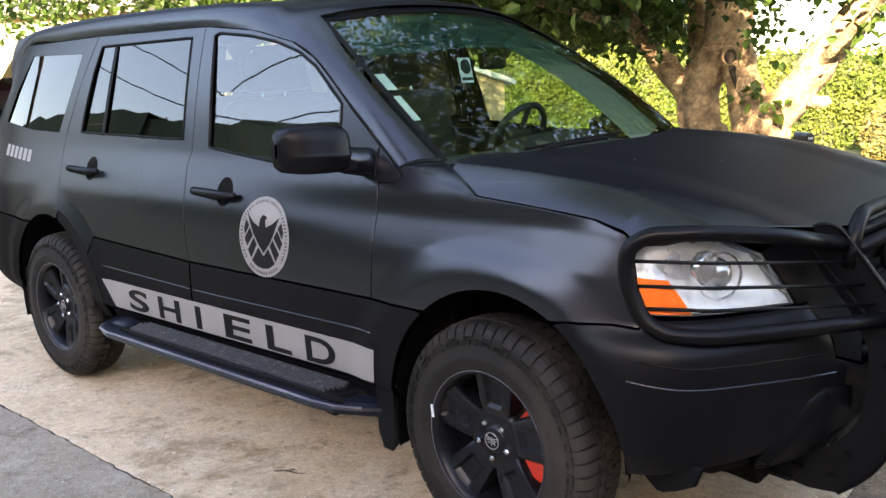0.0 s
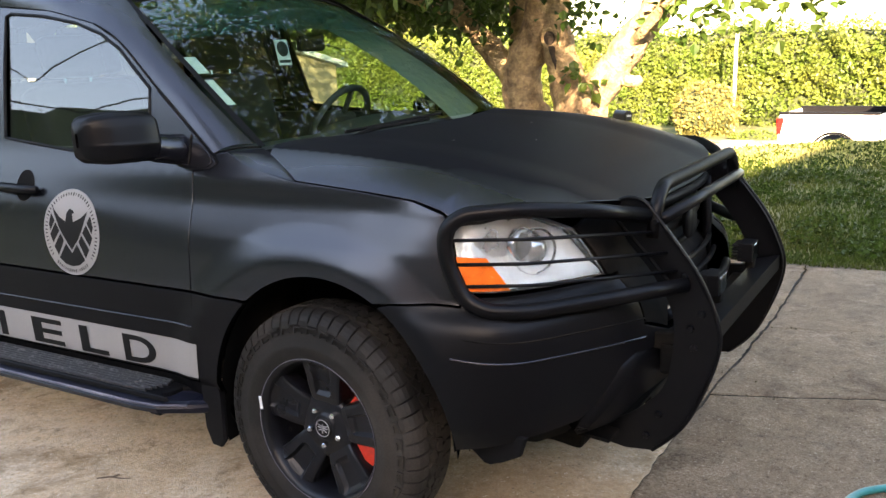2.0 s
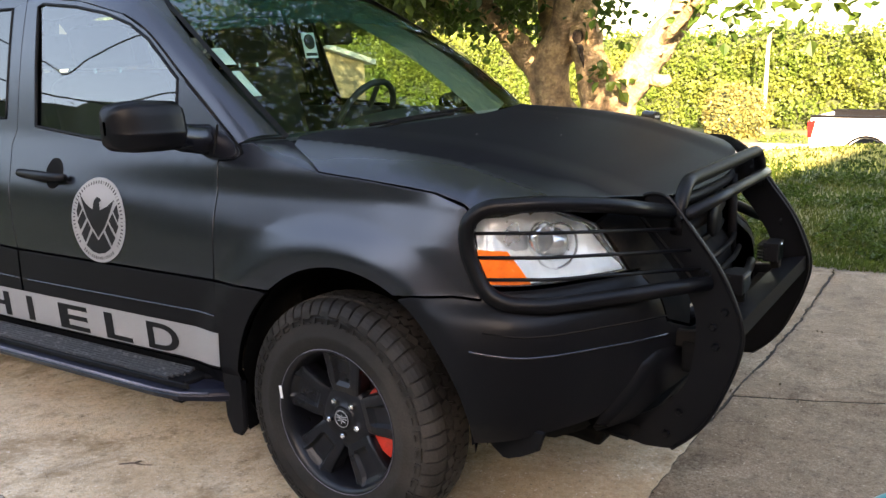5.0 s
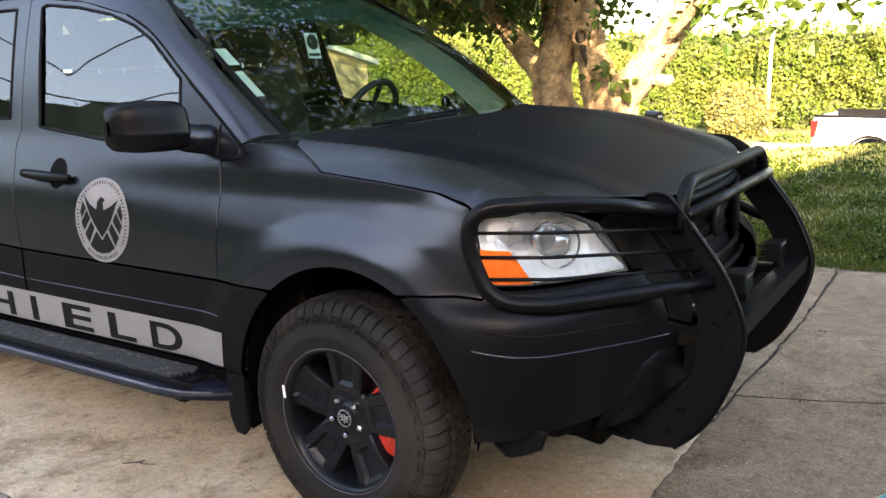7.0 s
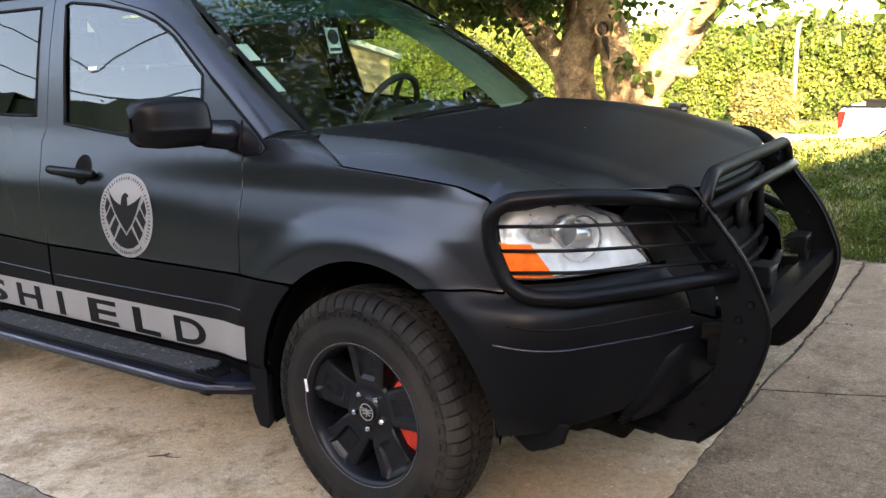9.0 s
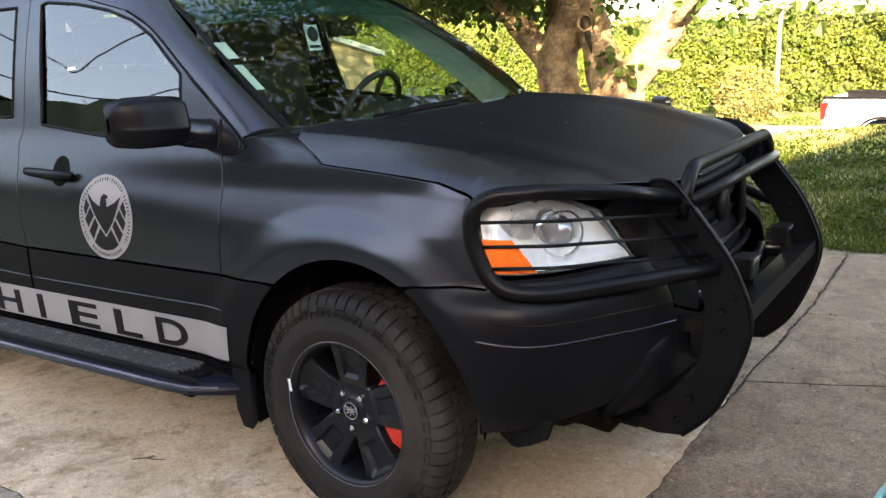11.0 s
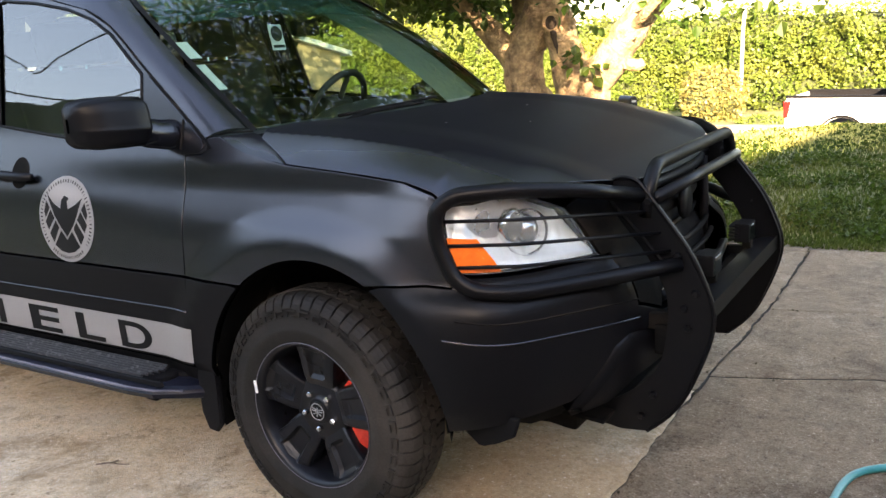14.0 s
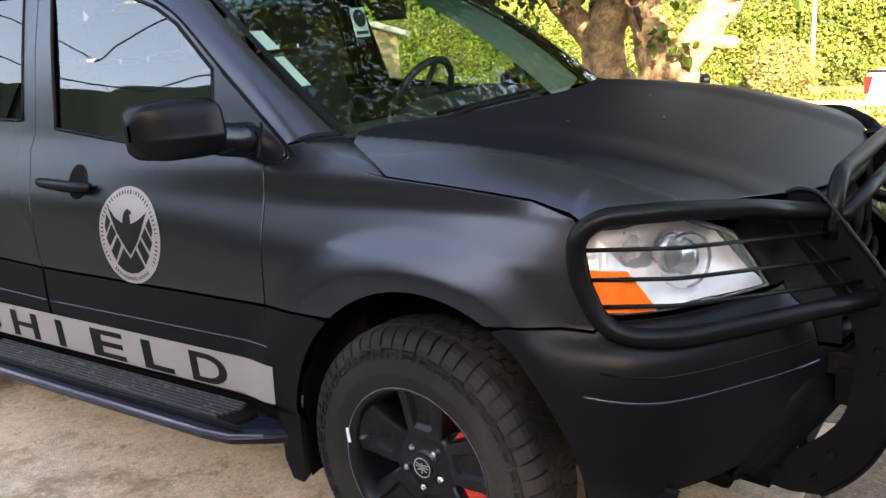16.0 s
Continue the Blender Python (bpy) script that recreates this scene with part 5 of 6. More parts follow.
slab([(-4.2, -7), (.70, -7), (.70, -1.335), (-4.2, -1.325)], CONCRETE_NEAR, .009, .0055)
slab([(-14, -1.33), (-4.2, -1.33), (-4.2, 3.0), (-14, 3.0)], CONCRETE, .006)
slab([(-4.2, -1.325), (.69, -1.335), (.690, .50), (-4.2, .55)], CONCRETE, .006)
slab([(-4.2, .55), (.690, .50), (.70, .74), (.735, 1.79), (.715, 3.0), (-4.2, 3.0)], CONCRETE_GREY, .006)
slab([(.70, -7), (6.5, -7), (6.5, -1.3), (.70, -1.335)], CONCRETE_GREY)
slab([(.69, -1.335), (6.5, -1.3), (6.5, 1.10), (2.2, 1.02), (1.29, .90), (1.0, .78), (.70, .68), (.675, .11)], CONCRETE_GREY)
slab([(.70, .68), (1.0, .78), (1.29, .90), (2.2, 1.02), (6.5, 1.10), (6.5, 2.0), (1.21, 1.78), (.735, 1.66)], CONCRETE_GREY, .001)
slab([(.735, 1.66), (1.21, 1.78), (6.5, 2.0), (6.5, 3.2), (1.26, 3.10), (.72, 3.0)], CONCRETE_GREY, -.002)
soil = mesh_object("soil_edge", [(-6, 2.96, -.012), (.7, 2.97, -.012), (7, 3.12, -.012), (7, 3.42, -.018), (.7, 3.25, -.018), (-6, 3.2, -.018)], [(0, 1, 4, 5), (1, 2, 3, 4)], SOIL, shade=False)
tagged(soil, "strip of bare soil along the lawn edge", "soil", kind="structure")


def blades(name, count, where, height, width, mat):
    """Blades of grass: thin bent triangles."""
    verts, faces = [], []
    for _ in range(count):
        x, y = where()
        z = ground_height(x, y) - .03
        w, l = random.uniform(0, 6.283), height * random.uniform(.5, 1.3)
        dx, dy = math.cos(w) * width / 2, math.sin(w) * width / 2
        bx, by = random.uniform(-.5, .5) * l, random.uniform(-.5, .5) * l
        k = len(verts)
        verts += [(x - dx, y - dy, z), (x + dx, y + dy, z), (x + bx * .4 + dx * .7, y + by * .4 + dy * .7, z + l * .6), (x + bx * .4 - dx * .7, y + by * .4 - dy * .7, z + l * .6), (x + bx, y + by, z + l * .95)]
        faces += [(k, k + 1, k + 2, k + 3), (k + 3, k + 2, k + 4)]
    return mesh_object(name, verts, faces, mat, shade=False)


def near_lawn():
    while True:
        x, y = random.uniform(-2.5, 6), 3.12 + 8.4 * random.random() ** 1.7
        if x > -2.2 + .1 * y:
            return x, y + random.uniform(-.05, .05)


# spots where the sun reaches the lawn, densest towards the street
def sunlit_lawn():
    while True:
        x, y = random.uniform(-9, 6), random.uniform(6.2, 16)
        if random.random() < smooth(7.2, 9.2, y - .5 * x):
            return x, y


tagged(blades("dry_grass", 100000, sunlit_lawn, .05, .016, SUNLIT_GRASS), "yellow grass towards the street with sunlight put into its colour", "grass", kind="stuff")
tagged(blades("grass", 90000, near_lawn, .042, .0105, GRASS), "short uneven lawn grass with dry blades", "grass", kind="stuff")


# ---- foliage ----
def leaf_sheet(name, spots, size, mat, parent=None, fold=.25, droop=.35):
    """Many separate leaves, each a folded lobed blade."""
    verts, faces = [], []
    for p in spots:
        s = size * random.uniform(.6, 1.35)
        q = Euler((random.gauss(0, .7) , random.gauss(0, .7) + droop, random.uniform(0, 6.283))).to_matrix()
        k = len(verts)
        for a, b, c in ((0, 0, 0), (.28, .40, fold * .4), (.62, .34, fold * .35), (1, 0, -.12), (.62, -.34, fold * .35), (.28, -.40, fold * .4)):
            verts.append(q @ Vector((a * s, b * s, c * s)) + p)
        faces += [(k, k + 1, k + 2, k + 3), (k, k + 3, k + 4, k + 5)]
    return mesh_object(name, verts, faces, mat, parent, shade=False)


def clump(centre, spread, n):
    return [Vector(centre) + Vector((random.gauss(0, spread), random.gauss(0, spread), random.gauss(0, spread * .8))) for _ in range(n)]


def limb(points, radii, bm):
    path = spline(points, 6)
    n = len(path)
    rr = [float(np.interp(k / (n - 1), np.linspace(0, 1, len(radii)), radii)) for k in range(n)]
    rr = [r * (1 + .07 * noise.noise(Vector((k * .45, points[0][0] * 9, 2)))) for k, r in enumerate(rr)]
    k = len(bm.verts)
    sweep(path, rr, 32, bm)
    bm.verts.ensure_lookup_table()
    for v in bm.verts[k:]:
        p = v.co
        v.co = p + Vector((noise.noise(p * 7), noise.noise(p * 7 + Vector((9, 0, 0))), 0)) * .028 + Vector((noise.noise(Vector((p.x * 26, p.y * 26, p.z * 4))), noise.noise(Vector((p.x * 26, p.y * 26, p.z * 4 + 40))), 0)) * .022


spots = []
while len(spots) < 26000:
    x, y = near_lawn()
    if noise.noise(Vector((x * 2.3, y * 1.5, 4))) + .5 * noise.noise(Vector((x * 7, y * 5, 9))) > -.02 + .25 * (y < 3.5):
        spots += [Vector((x + random.gauss(0, .03), y + random.gauss(0, .04), ground_height(x, y) + random.uniform(-.012, .022))) for _ in range(3)]
tagged(leaf_sheet("lawn_weeds", spots, .036, WEED), "low green broad-leaved weeds growing through the lawn", "weeds", kind="stuff")

tree = thing("mulberry_tree", "broad shade tree with forked sunlit trunk beside the drive", "tree")
bm = bmesh.new()
limb([(-1.62, 4.75, -.5), (-1.66, 4.72, 0), (-1.80, 4.68, .4), (-2.0, 4.62, .9), (-2.02, 4.6, 1.22), (-1.86, 4.6, 1.55), (-1.80, 4.62, 1.95), (-1.9, 4.8, 2.8), (-2.3, 5.2, 3.9)], [.40, .34, .24, .175, .165, .165, .15, .11, .05], bm)
limb([(-1.60, 4.75, -.5), (-1.58, 4.7, .0), (-1.52, 4.62, .5), (-1.50, 4.55, .95), (-1.63, 4.58, 1.35), (-1.70, 4.6, 1.75), (-1.62, 4.8, 2.4), (-1.3, 5.2, 3.4)], [.38, .33, .24, .175, .135, .125, .10, .05], bm)
limb([(-1.55, 4.72, -.3), (-1.46, 4.6, .5), (-1.36, 4.5, .90), (-1.16, 4.5, 1.15), (-.96, 4.5, 1.42), (-.72, 4.55, 1.75), (-.45, 4.7, 2.3), (-.1, 5.1, 3.2)], [.36, .26, .19, .145, .135, .12, .10, .05], bm)
limb([(-2.02, 4.62, 1.05), (-2.24, 4.62, 1.32), (-2.48, 4.62, 1.58), (-2.72, 4.6, 1.86), (-3.1, 4.6, 2.4), (-3.8, 4.7, 3.2)], [.13, .115, .10, .09, .07, .03], bm)
limb([(-2.10, 4.66, 1.25), (-2.16, 4.9, 1.6), (-2.3, 5.1, 2.0), (-2.6, 5.5, 2.8)], [.10, .09, .08, .04], bm)
limb([(-.98, 4.5, 1.40), (-.72, 4.2, 1.56), (-.35, 3.9, 1.86), (.1, 3.6, 2.2)], [.06, .04, .03, .012], bm)
limb([(-1.05, 4.5, 1.15), (-.9, 4.4, 1.12), (-.82, 4.38, 1.14)], [.07, .05, .03], bm)
limb([(-2.6, 4.6, 1.7), (-2.9, 4.2, 1.9), (-3.4, 3.8, 2.1), (-4.0, 3.5, 2.3)], [.05, .04, .03, .01], bm)
part("trunk", bm, BARK, tree, "sunlit brown forked trunk", True)
bm = bmesh.new()
sweep([Vector((-1.672 + .068 * math.cos(w), 4.445, 1.50 + .075 * math.sin(w))) for w in (2 * math.pi * k / 22 for k in range(22))], .018, 8, bm, True)
knot = part("bark_knot", bm, BARK, tree, "round healed pruning scar", True)
bm = bmesh.new()
bmesh.ops.create_uvsphere(bm, u_segments=18, v_segments=10, radius=.060, matrix=pose(-1.672, 4.448, 1.50) @ Matrix.Diagonal((1, .35, 1.1, 1)))
part("knot_hollow", bm, OLD_BARK, knot, "dark weathered wood inside the scar", True)
part("knot_drip", sweep(spline([(-1.655, 4.445, 1.43), (-1.64, 4.440, 1.36), (-1.615, 4.440, 1.28), (-1.60, 4.445, 1.19)], 4), [.030] * 4 + [.024] * 4 + [.016] * 4 + [.008], 8), OLD_BARK, knot, "dark stain below the scar", True)
spots = []
for _ in range(1700):
    x, y, z = random.uniform(-7.5, -.7), random.uniform(2.4, 8.2), random.uniform(2.15, 6.0)
    if ((x + 2.6) / 4.2) ** 2 + ((y - 5.0) / 3.2) ** 2 + ((z - 3.6) / 2.4) ** 2 < 1:
        spots += clump((x, y, z), .26, 28)
for _ in range(190):
    x, y = random.uniform(-6.8, -2.15), random.uniform(3.6, 7.0)
    spots += clump((x, y, max(random.uniform(1.62, 2.4) + .10 * max(0, x + 3), 1.95 if x < -3.1 else 0)), .19, 46)
for _ in range(1500):
    x, y, z = random.uniform(-6.5, 2.5), random.uniform(-1.0, 8.5), random.uniform(2.7, 8.0)
    if ((x + 2.0) / 4.5) ** 2 + ((y - 2.0) / 3.0) ** 2 + ((z - 4.6) / 1.9) ** 2 < 1 or ((x + 1.6) / 4.3) ** 2 + ((y - 4.6) / 4.2) ** 2 + ((z - 6.0) / 2.3) ** 2 < 1:
        if noise.noise(Vector((x * .9, y * .9, z * .9))) + .5 * noise.noise(Vector((x * 2.1, y * 2.1, z * 2.1))) > -.02:
            spots += clump((x, y, z), .24, 34)
# clumps added mostly above the view to shade the leaves and left stem
for _ in range(110):
    spots += clump((random.uniform(-6.5, -1.5), random.uniform(1.8, 3.6), random.uniform(2.05, 3.3)), .22, 34)
for x, y, z, n in ((-1.46, 4.2, 1.62, 12), (-.55, 4.2, 1.80, 10), (-.2, 4.1, 1.88, 6), (.3, 4.1, 1.86, 10), (.55, 4.2, 1.75, 10), (.75, 4.3, 1.85, 12),
                   (.11, 4.1, 1.60, 12), (.14, 4.1, 1.49, 6), (.01, 4.1, 1.68, 12), (.34, 4.1, 1.66, 9), (.48, 4.1, 1.68, 8), (.6, 4.1, 1.63, 8), (-.46, 4.2, 1.68, 14), (-.33, 4.2, 1.52, 8), (-.5, 4.2, 1.46, 12), (-.29, 4.2, 1.63, 8), (-.13, 4.1, 1.66, 12), (-.7, 4.3, 1.98, 16), (-.3, 4.2, 2.05, 14), (.2, 4.1, 2.05, 10), (.7, 4.2, 2.05, 10), (-1.5, 4.2, 1.95, 30), (-2.3, 4.4, 1.75, 26), (-2.5, 4.3, 1.55, 18)):
    spots += clump((x, y, z), .10, n)
# out-of-view clumps added to throw shade on the left stem
for x, y, z, n in ((-.50, 1.2, 2.30, 60), (-.42, 1.2, 2.55, 60), (-.55, 1.1, 2.75, 60), (-.25, 1.2, 2.75, 40), (-.7, 1.3, 2.5, 40), (-.02, 1.1, 2.5, 24), (-.6, 1.3, 2.1, 40)):
    spots += clump((x, y, z), .13, n)
# unseen right half over the forked stem, added to darken the hood's reflection
for _ in range(300):
    x, y = random.uniform(-2.0, 1.1), random.uniform(4.3, 7.0)
    spots += clump((x, y, random.uniform(2.25, 4.0) + .12 * (y - 4.3)), .2, 36)
# unseen boughs added high over the drive to darken the windscreen's reflection
for _ in range(270):
    x, y = random.uniform(-1.9, .6), random.uniform(.3, 2.9)
    if noise.noise(Vector((x * 1.9, y * 1.9, 3))) > -.05:
        spots += clump((x, y, random.uniform(4.0, 6.0)), .17, 22)
# unseen leaf clumps added towards the sun, which keep the inner stems in shade
for _ in range(230):
    aim = Vector((random.uniform(-4.4, -1.55), random.uniform(4.0, 5.0), random.uniform(.7, 2.5)))
    spots += clump(aim - SUN_WAY * random.uniform(8.2, 10.6), .17, 30)
crown = leaf_sheet("crown", spots, .094, LEAF, tree)
crown["label"], crown["kind"] = "dense green lobed leaves", "stuff"
for centre, n in (((-1.42, 4.22, 1.22), 9), ((-1.24, 4.2, 1.10), 9), ((-1.33, 4.2, 1.16), 6)):
    leaf_sheet("sprig", clump(centre, .06, n), .10, LEAF, tree)["kind"] = "stuff"

second = thing("shade_tree", "leafy tree hanging over the far end of the drive", "tree")
bm = bmesh.new()
limb([(-12.0, 8.0, -.4), (-12.0, 8.0, 1.0), (-11.6, 7.4, 2.6), (-10.8, 6.0, 3.8), (-9.5, 4.8, 4.6)], [.3, .24, .2, .12, .05], bm)
part("trunk", bm, BARK, second, shade=True)
spots = []
for _ in range(620):
    y = random.uniform(3.0, 7.5)
    x = random.uniform(-17, -5.5)
    spots += clump((x, y, 1.62 + (y + 2.8) * random.uniform(.14, .55)), .28, 26)
leaf_sheet("crown", spots, .13, LEAF, second)["kind"] = "stuff"


def hedge(name, x0, x1, y, low, high, depth, count, size, mat, label, category):
    top = thing(name, label, category)
    rows = []
    n = max(6, int((x1 - x0) / 1.2))
    for k in range(n + 1):
        x = x0 + (x1 - x0) * k / n
        h = high + .35 * noise.noise(Vector((x * .35, y, 0))) + .25 * noise.noise(Vector((x * 1.1, y, 3)))
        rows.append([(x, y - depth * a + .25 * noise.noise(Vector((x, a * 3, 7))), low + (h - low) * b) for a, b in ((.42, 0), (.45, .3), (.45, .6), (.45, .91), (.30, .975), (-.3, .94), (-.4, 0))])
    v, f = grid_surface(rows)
    # dark sheet behind the leaves; its colour gives the shade in their gaps
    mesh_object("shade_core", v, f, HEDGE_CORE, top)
    spots = []
    for _ in range(count):
        x = random.uniform(x0, x1)
        h = high + .35 * noise.noise(Vector((x * .35, y, 0))) + .25 * noise.noise(Vector((x * 1.1, y, 3)))
        b = random.random() ** .8
        z = low + (h + .18 - low) * b
        bulge = .55 * noise.noise(Vector((x * .6, z * .7, y))) + .55 * noise.noise(Vector((x * 1.7, z * 1.5, y))) + .3 * noise.noise(Vector((x * 4, z * 4, y)))
        hollow = noise.noise(Vector((x * 1.1, z * 1.3, y + 9))) + .7 * noise.noise(Vector((x * 2.9, z * 3.1, y + 4)))
        if hollow < -.26 - .3 * b and random.random() < .85:
            continue
        bulge = max(-.12, bulge) + .12
        face = y - depth * (.52 - .45 * max(0, b - .72) / .28 * random.random()) - bulge
        spots.append(Vector((x, face + random.gauss(0, .10), z + random.gauss(0, .08))))
    s = leaf_sheet("foliage", spots, size, mat, top, droop=.2)
    s["kind"] = "stuff"
    return top


hedge("hedge", -34, 30, 33.5, -1.85, 1.75, 3.0, 92000, .130, HEDGE_LEAF, "tall sunlit yellow-green hedge beyond the street", "hedge")
hedge("backyard_trees", -62, -25.5, 20.5, -1.6, 6.4, 4.0, 20000, .26, HEDGE_LEAF, "leafy sunlit trees behind the garage", "trees")
hedge("tree_line", -75, -16.5, 37.5, -1.9, 4.3, 5.0, 22000, .26, HEDGE_LEAF, "far sunlit trees beyond the street", "trees")


def bush(name, centre, radii, count, size, mat, label):
    top = thing(name, label, "shrub")
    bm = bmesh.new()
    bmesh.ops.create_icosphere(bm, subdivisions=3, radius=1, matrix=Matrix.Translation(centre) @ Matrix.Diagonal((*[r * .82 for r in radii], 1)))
    # dark ball behind the leaves, coloured as the shade inside the shrub
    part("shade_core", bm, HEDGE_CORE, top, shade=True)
    spots = []
    for _ in range(count):
        d = Vector((random.gauss(0, 1), random.gauss(0, 1), random.gauss(0, 1))).normalized()
        k = random.uniform(.80, 1.0) * (1 + .22 * noise.noise(d * 2.3 + Vector(centre)))
        spots.append(Vector(centre) + Vector((d.x * radii[0] * k, d.y * radii[1] * k, max(-.95, d.z) * radii[2] * k)))
    leaf_sheet("foliage", spots, size, mat, top, droop=.2)["kind"] = "stuff"


bush("shrub", (-6.3, 27.8, -.95), (1.1, 1.0, 1.05), 3000, .13, BUSH_LEAF, "yellowish rounded shrub by the street")
bush("low_shrub", (-9.6, 27.2, -1.5), (1.3, .8, .55), 1600, .12, HEDGE_LEAF, "low green shrub beside the road")
bush("low_shrub", (-4.3, 26.4, -1.75), (.9, .5, .35), 900, .10, HEDGE_LEAF, "low green tuft beside the road")
# trees behind the viewpoint, which the windows mirror and which shade the drive
hedge("woodland", -90, -36, -20, -.3, 10.6, 6.0, 44000, .2, FAR_LEAF, "dark line of trees across the way", "trees")
hedge("woodland", -38, -15, -20, -.3, 10.3, 5.0, 30000, .18, FAR_LEAF, "low dark trees across the way", "trees")
# added out of view; its height sets how much sky the front wing mirrors
hedge("woodland", -16, -2, -21, -.3, 6.3, 5.0, 9000, .2, FAR_LEAF, "unseen low dark thicket added for reflections", "trees")

post = thing("utility_pole", "pale slim utility pole in front of the hedge", "pole")
part("pole", sweep([(-5.75, 29.5, -1.8), (-5.72, 29.5, 1.2), (-5.66, 29.5, 2.05)], [.075, .065, .055], 10), material("pale_pole", (.40, .37, .31), .8, vary=.1, scale=3, fine=40), post, shade=True)

# slack service cables from the house to a pole further up the drive, mirrored in the side windows
pole = thing("utility_pole", "dark tarred utility pole beside the drive", "pole")
part("pole", sweep([(-18.2, -5.6, -.3), (-18.2, -5.6, 6.4)], [.13, .10], 12), DARK, pole, shade=True)
for pts in (((-3.5, -14.2, 6.0), (-7.2, -10.3, 6.5), (-9.6, -8.5, 6.5), (-10.8, -7.6, 5.75), (-11.4, -7.2, 5.1), (-11.65, -7.02, 4.72), (-12.1, -6.9, 4.85), (-14.5, -6.3, 5.5), (-18.2, -5.6, 6.2)),
            ((-3.5, -14.2, 5.8), (-7.6, -10.2, 5.7), (-9.5, -8.7, 5.25), (-10.16, -8.2, 4.98), (-10.7, -7.8, 4.62), (-11.2, -7.45, 4.40), (-13.5, -6.7, 4.6), (-18.2, -5.6, 5.9))):
    cable = thing("utility_cable", "slack black service cable over the drive", "cable", group="service cables")
    path = [Vector(p) for p in spline(pts, 12)]
    part("wire", sweep([p + Vector((0, 0, .05 * noise.noise(p * 2.2))) for p in path], .013, 6), TRIM, cable, shade=True)

# mailbox
box_m = pose(-4.05, 13.05, .14, 0, 0, -38) @ Matrix.Diagonal((.85, .85, .85, 1))
mailbox = thing("mailbox", "black metal mailbox on a wooden post", "mailbox")
bm = bmesh.new()
prof = [(-.09, -.11), (.09, -.11)] + [(.09 * math.cos(w), .02 + .09 * math.sin(w)) for w in (math.pi * k / 10 for k in range(11))]
prism(prof, .48, box_m @ pose(0, 0, 0, 0, 0, 90), .006, bm)
part("box", bm, BLACK_METAL, mailbox)
part("box_door", prism([(x * .9, z * .9) for x, z in prof], .012, box_m @ pose(.245, 0, 0, 0, 0, 90), .003), BLACK_METAL, mailbox)
part("number_bar", boxed((.004, .11, .045), box_m @ pose(.253, 0, .0)), VINYL, mailbox)
part("post", boxed((.1, .1, 1.3), box_m @ pose(0, 0, -.75), .01), WOOD_GREY, mailbox)

# ---- white pickup on the street ----
truck = thing("pickup_truck", "white pickup truck parked along the street", "truck")
TM = pose(-1.98, 18.35, -1.60, 0, 0, -5)


def truck_part(name, outline, y0, y1, mat, bevel=.03, parent=None, label=""):
    return part(name, prism(outline, y1 - y0, TM @ pose(0, (y0 + y1) / 2, 0), bevel), mat, parent or truck, label)


bedside = [(0, .62), (.02, 1.36), (.06, 1.42), (2.02, 1.42), (2.02, .55), (1.62, .55)] + [(1.17 + .46 * math.cos(w), .56 + .46 * math.sin(w)) for w in (radians(8 + 164 * k / 14) for k in range(15))] + [(.70, .55), (.1, .55)]
for y0 in (-.98, .86):
    truck_part("bed_side", bedside, y0, y0 + .12, WHITE_PAINT, .02)
    truck_part("rail_cap", [(.02, 1.405), (.02, 1.46), (2.02, 1.46), (2.02, 1.405)], y0 - .004, y0 + .124, TRIM, .01)
truck_part("bed_liner", [(.06, .86), (.06, 1.41), (2.0, 1.41), (2.0, .86)], .835, .855, TRIM, .002, label="black bed liner")
truck_part("bed_liner", [(2.0, .86), (2.0, 1.41), (2.025, 1.41), (2.025, .86)], -.85, .85, TRIM, .002)
truck_part("bed_floor", [(.05, .80), (2.02, .80), (2.02, .86), (.05, .86)], -.86, .86, TRIM, .005)
truck_part("tailgate", [(-.02, .80), (-.01, 1.40), (.05, 1.42), (.06, .80)], -.85, .85, WHITE_PAINT, .01)
truck_part("rear_bumper", [(-.16, .50), (-.18, .70), (-.02, .74), (0, .50)], -.96, .96, CHROME, .02)
for y0 in (-.99, .89):
    truck_part("tail_light", [(-.022, .98), (-.02, 1.33), (.14, 1.35), (.07, .98)], y0, y0 + .10, RED_LENS, .01, label="red tail light")
truck_part("cab_lower", [(2.06, .52), (2.06, 1.42), (4.35, 1.42), (4.4, .52)], -.99, .99, WHITE_PAINT, .05)
truck_part("bulkhead", [(2.03, .80), (2.03, 1.42), (2.07, 1.42), (2.07, .80)], -.97, .97, WHITE_PAINT, .005)
cab = truck_part("cab_upper", [(2.10, 1.42), (2.22, 1.88), (2.34, 1.95), (3.55, 1.96), (3.75, 1.90), (4.40, 1.42)], -.86, .86, WHITE_PAINT, .08)
for y0 in (-.874, .862):
    truck_part("side_window", [(2.36, 1.46), (2.42, 1.82), (3.02, 1.86), (3.04, 1.46)], y0, y0 + .012, SIDE_GLASS, 0, cab)
    truck_part("side_window", [(3.14, 1.46), (3.12, 1.86), (3.60, 1.86), (4.05, 1.46)], y0, y0 + .012, SIDE_GLASS, 0, cab)
    truck_part("window_back", [(2.33, 1.44), (2.40, 1.85), (3.64, 1.89), (4.12, 1.44)], y0 * .999, y0 * .999 + .008, DARK, 0, cab)
truck_part("rear_window", [(2.12, 1.50), (2.20, 1.82), (2.215, 1.82), (2.135, 1.50)], -.62, .62, DARK, 0, cab)
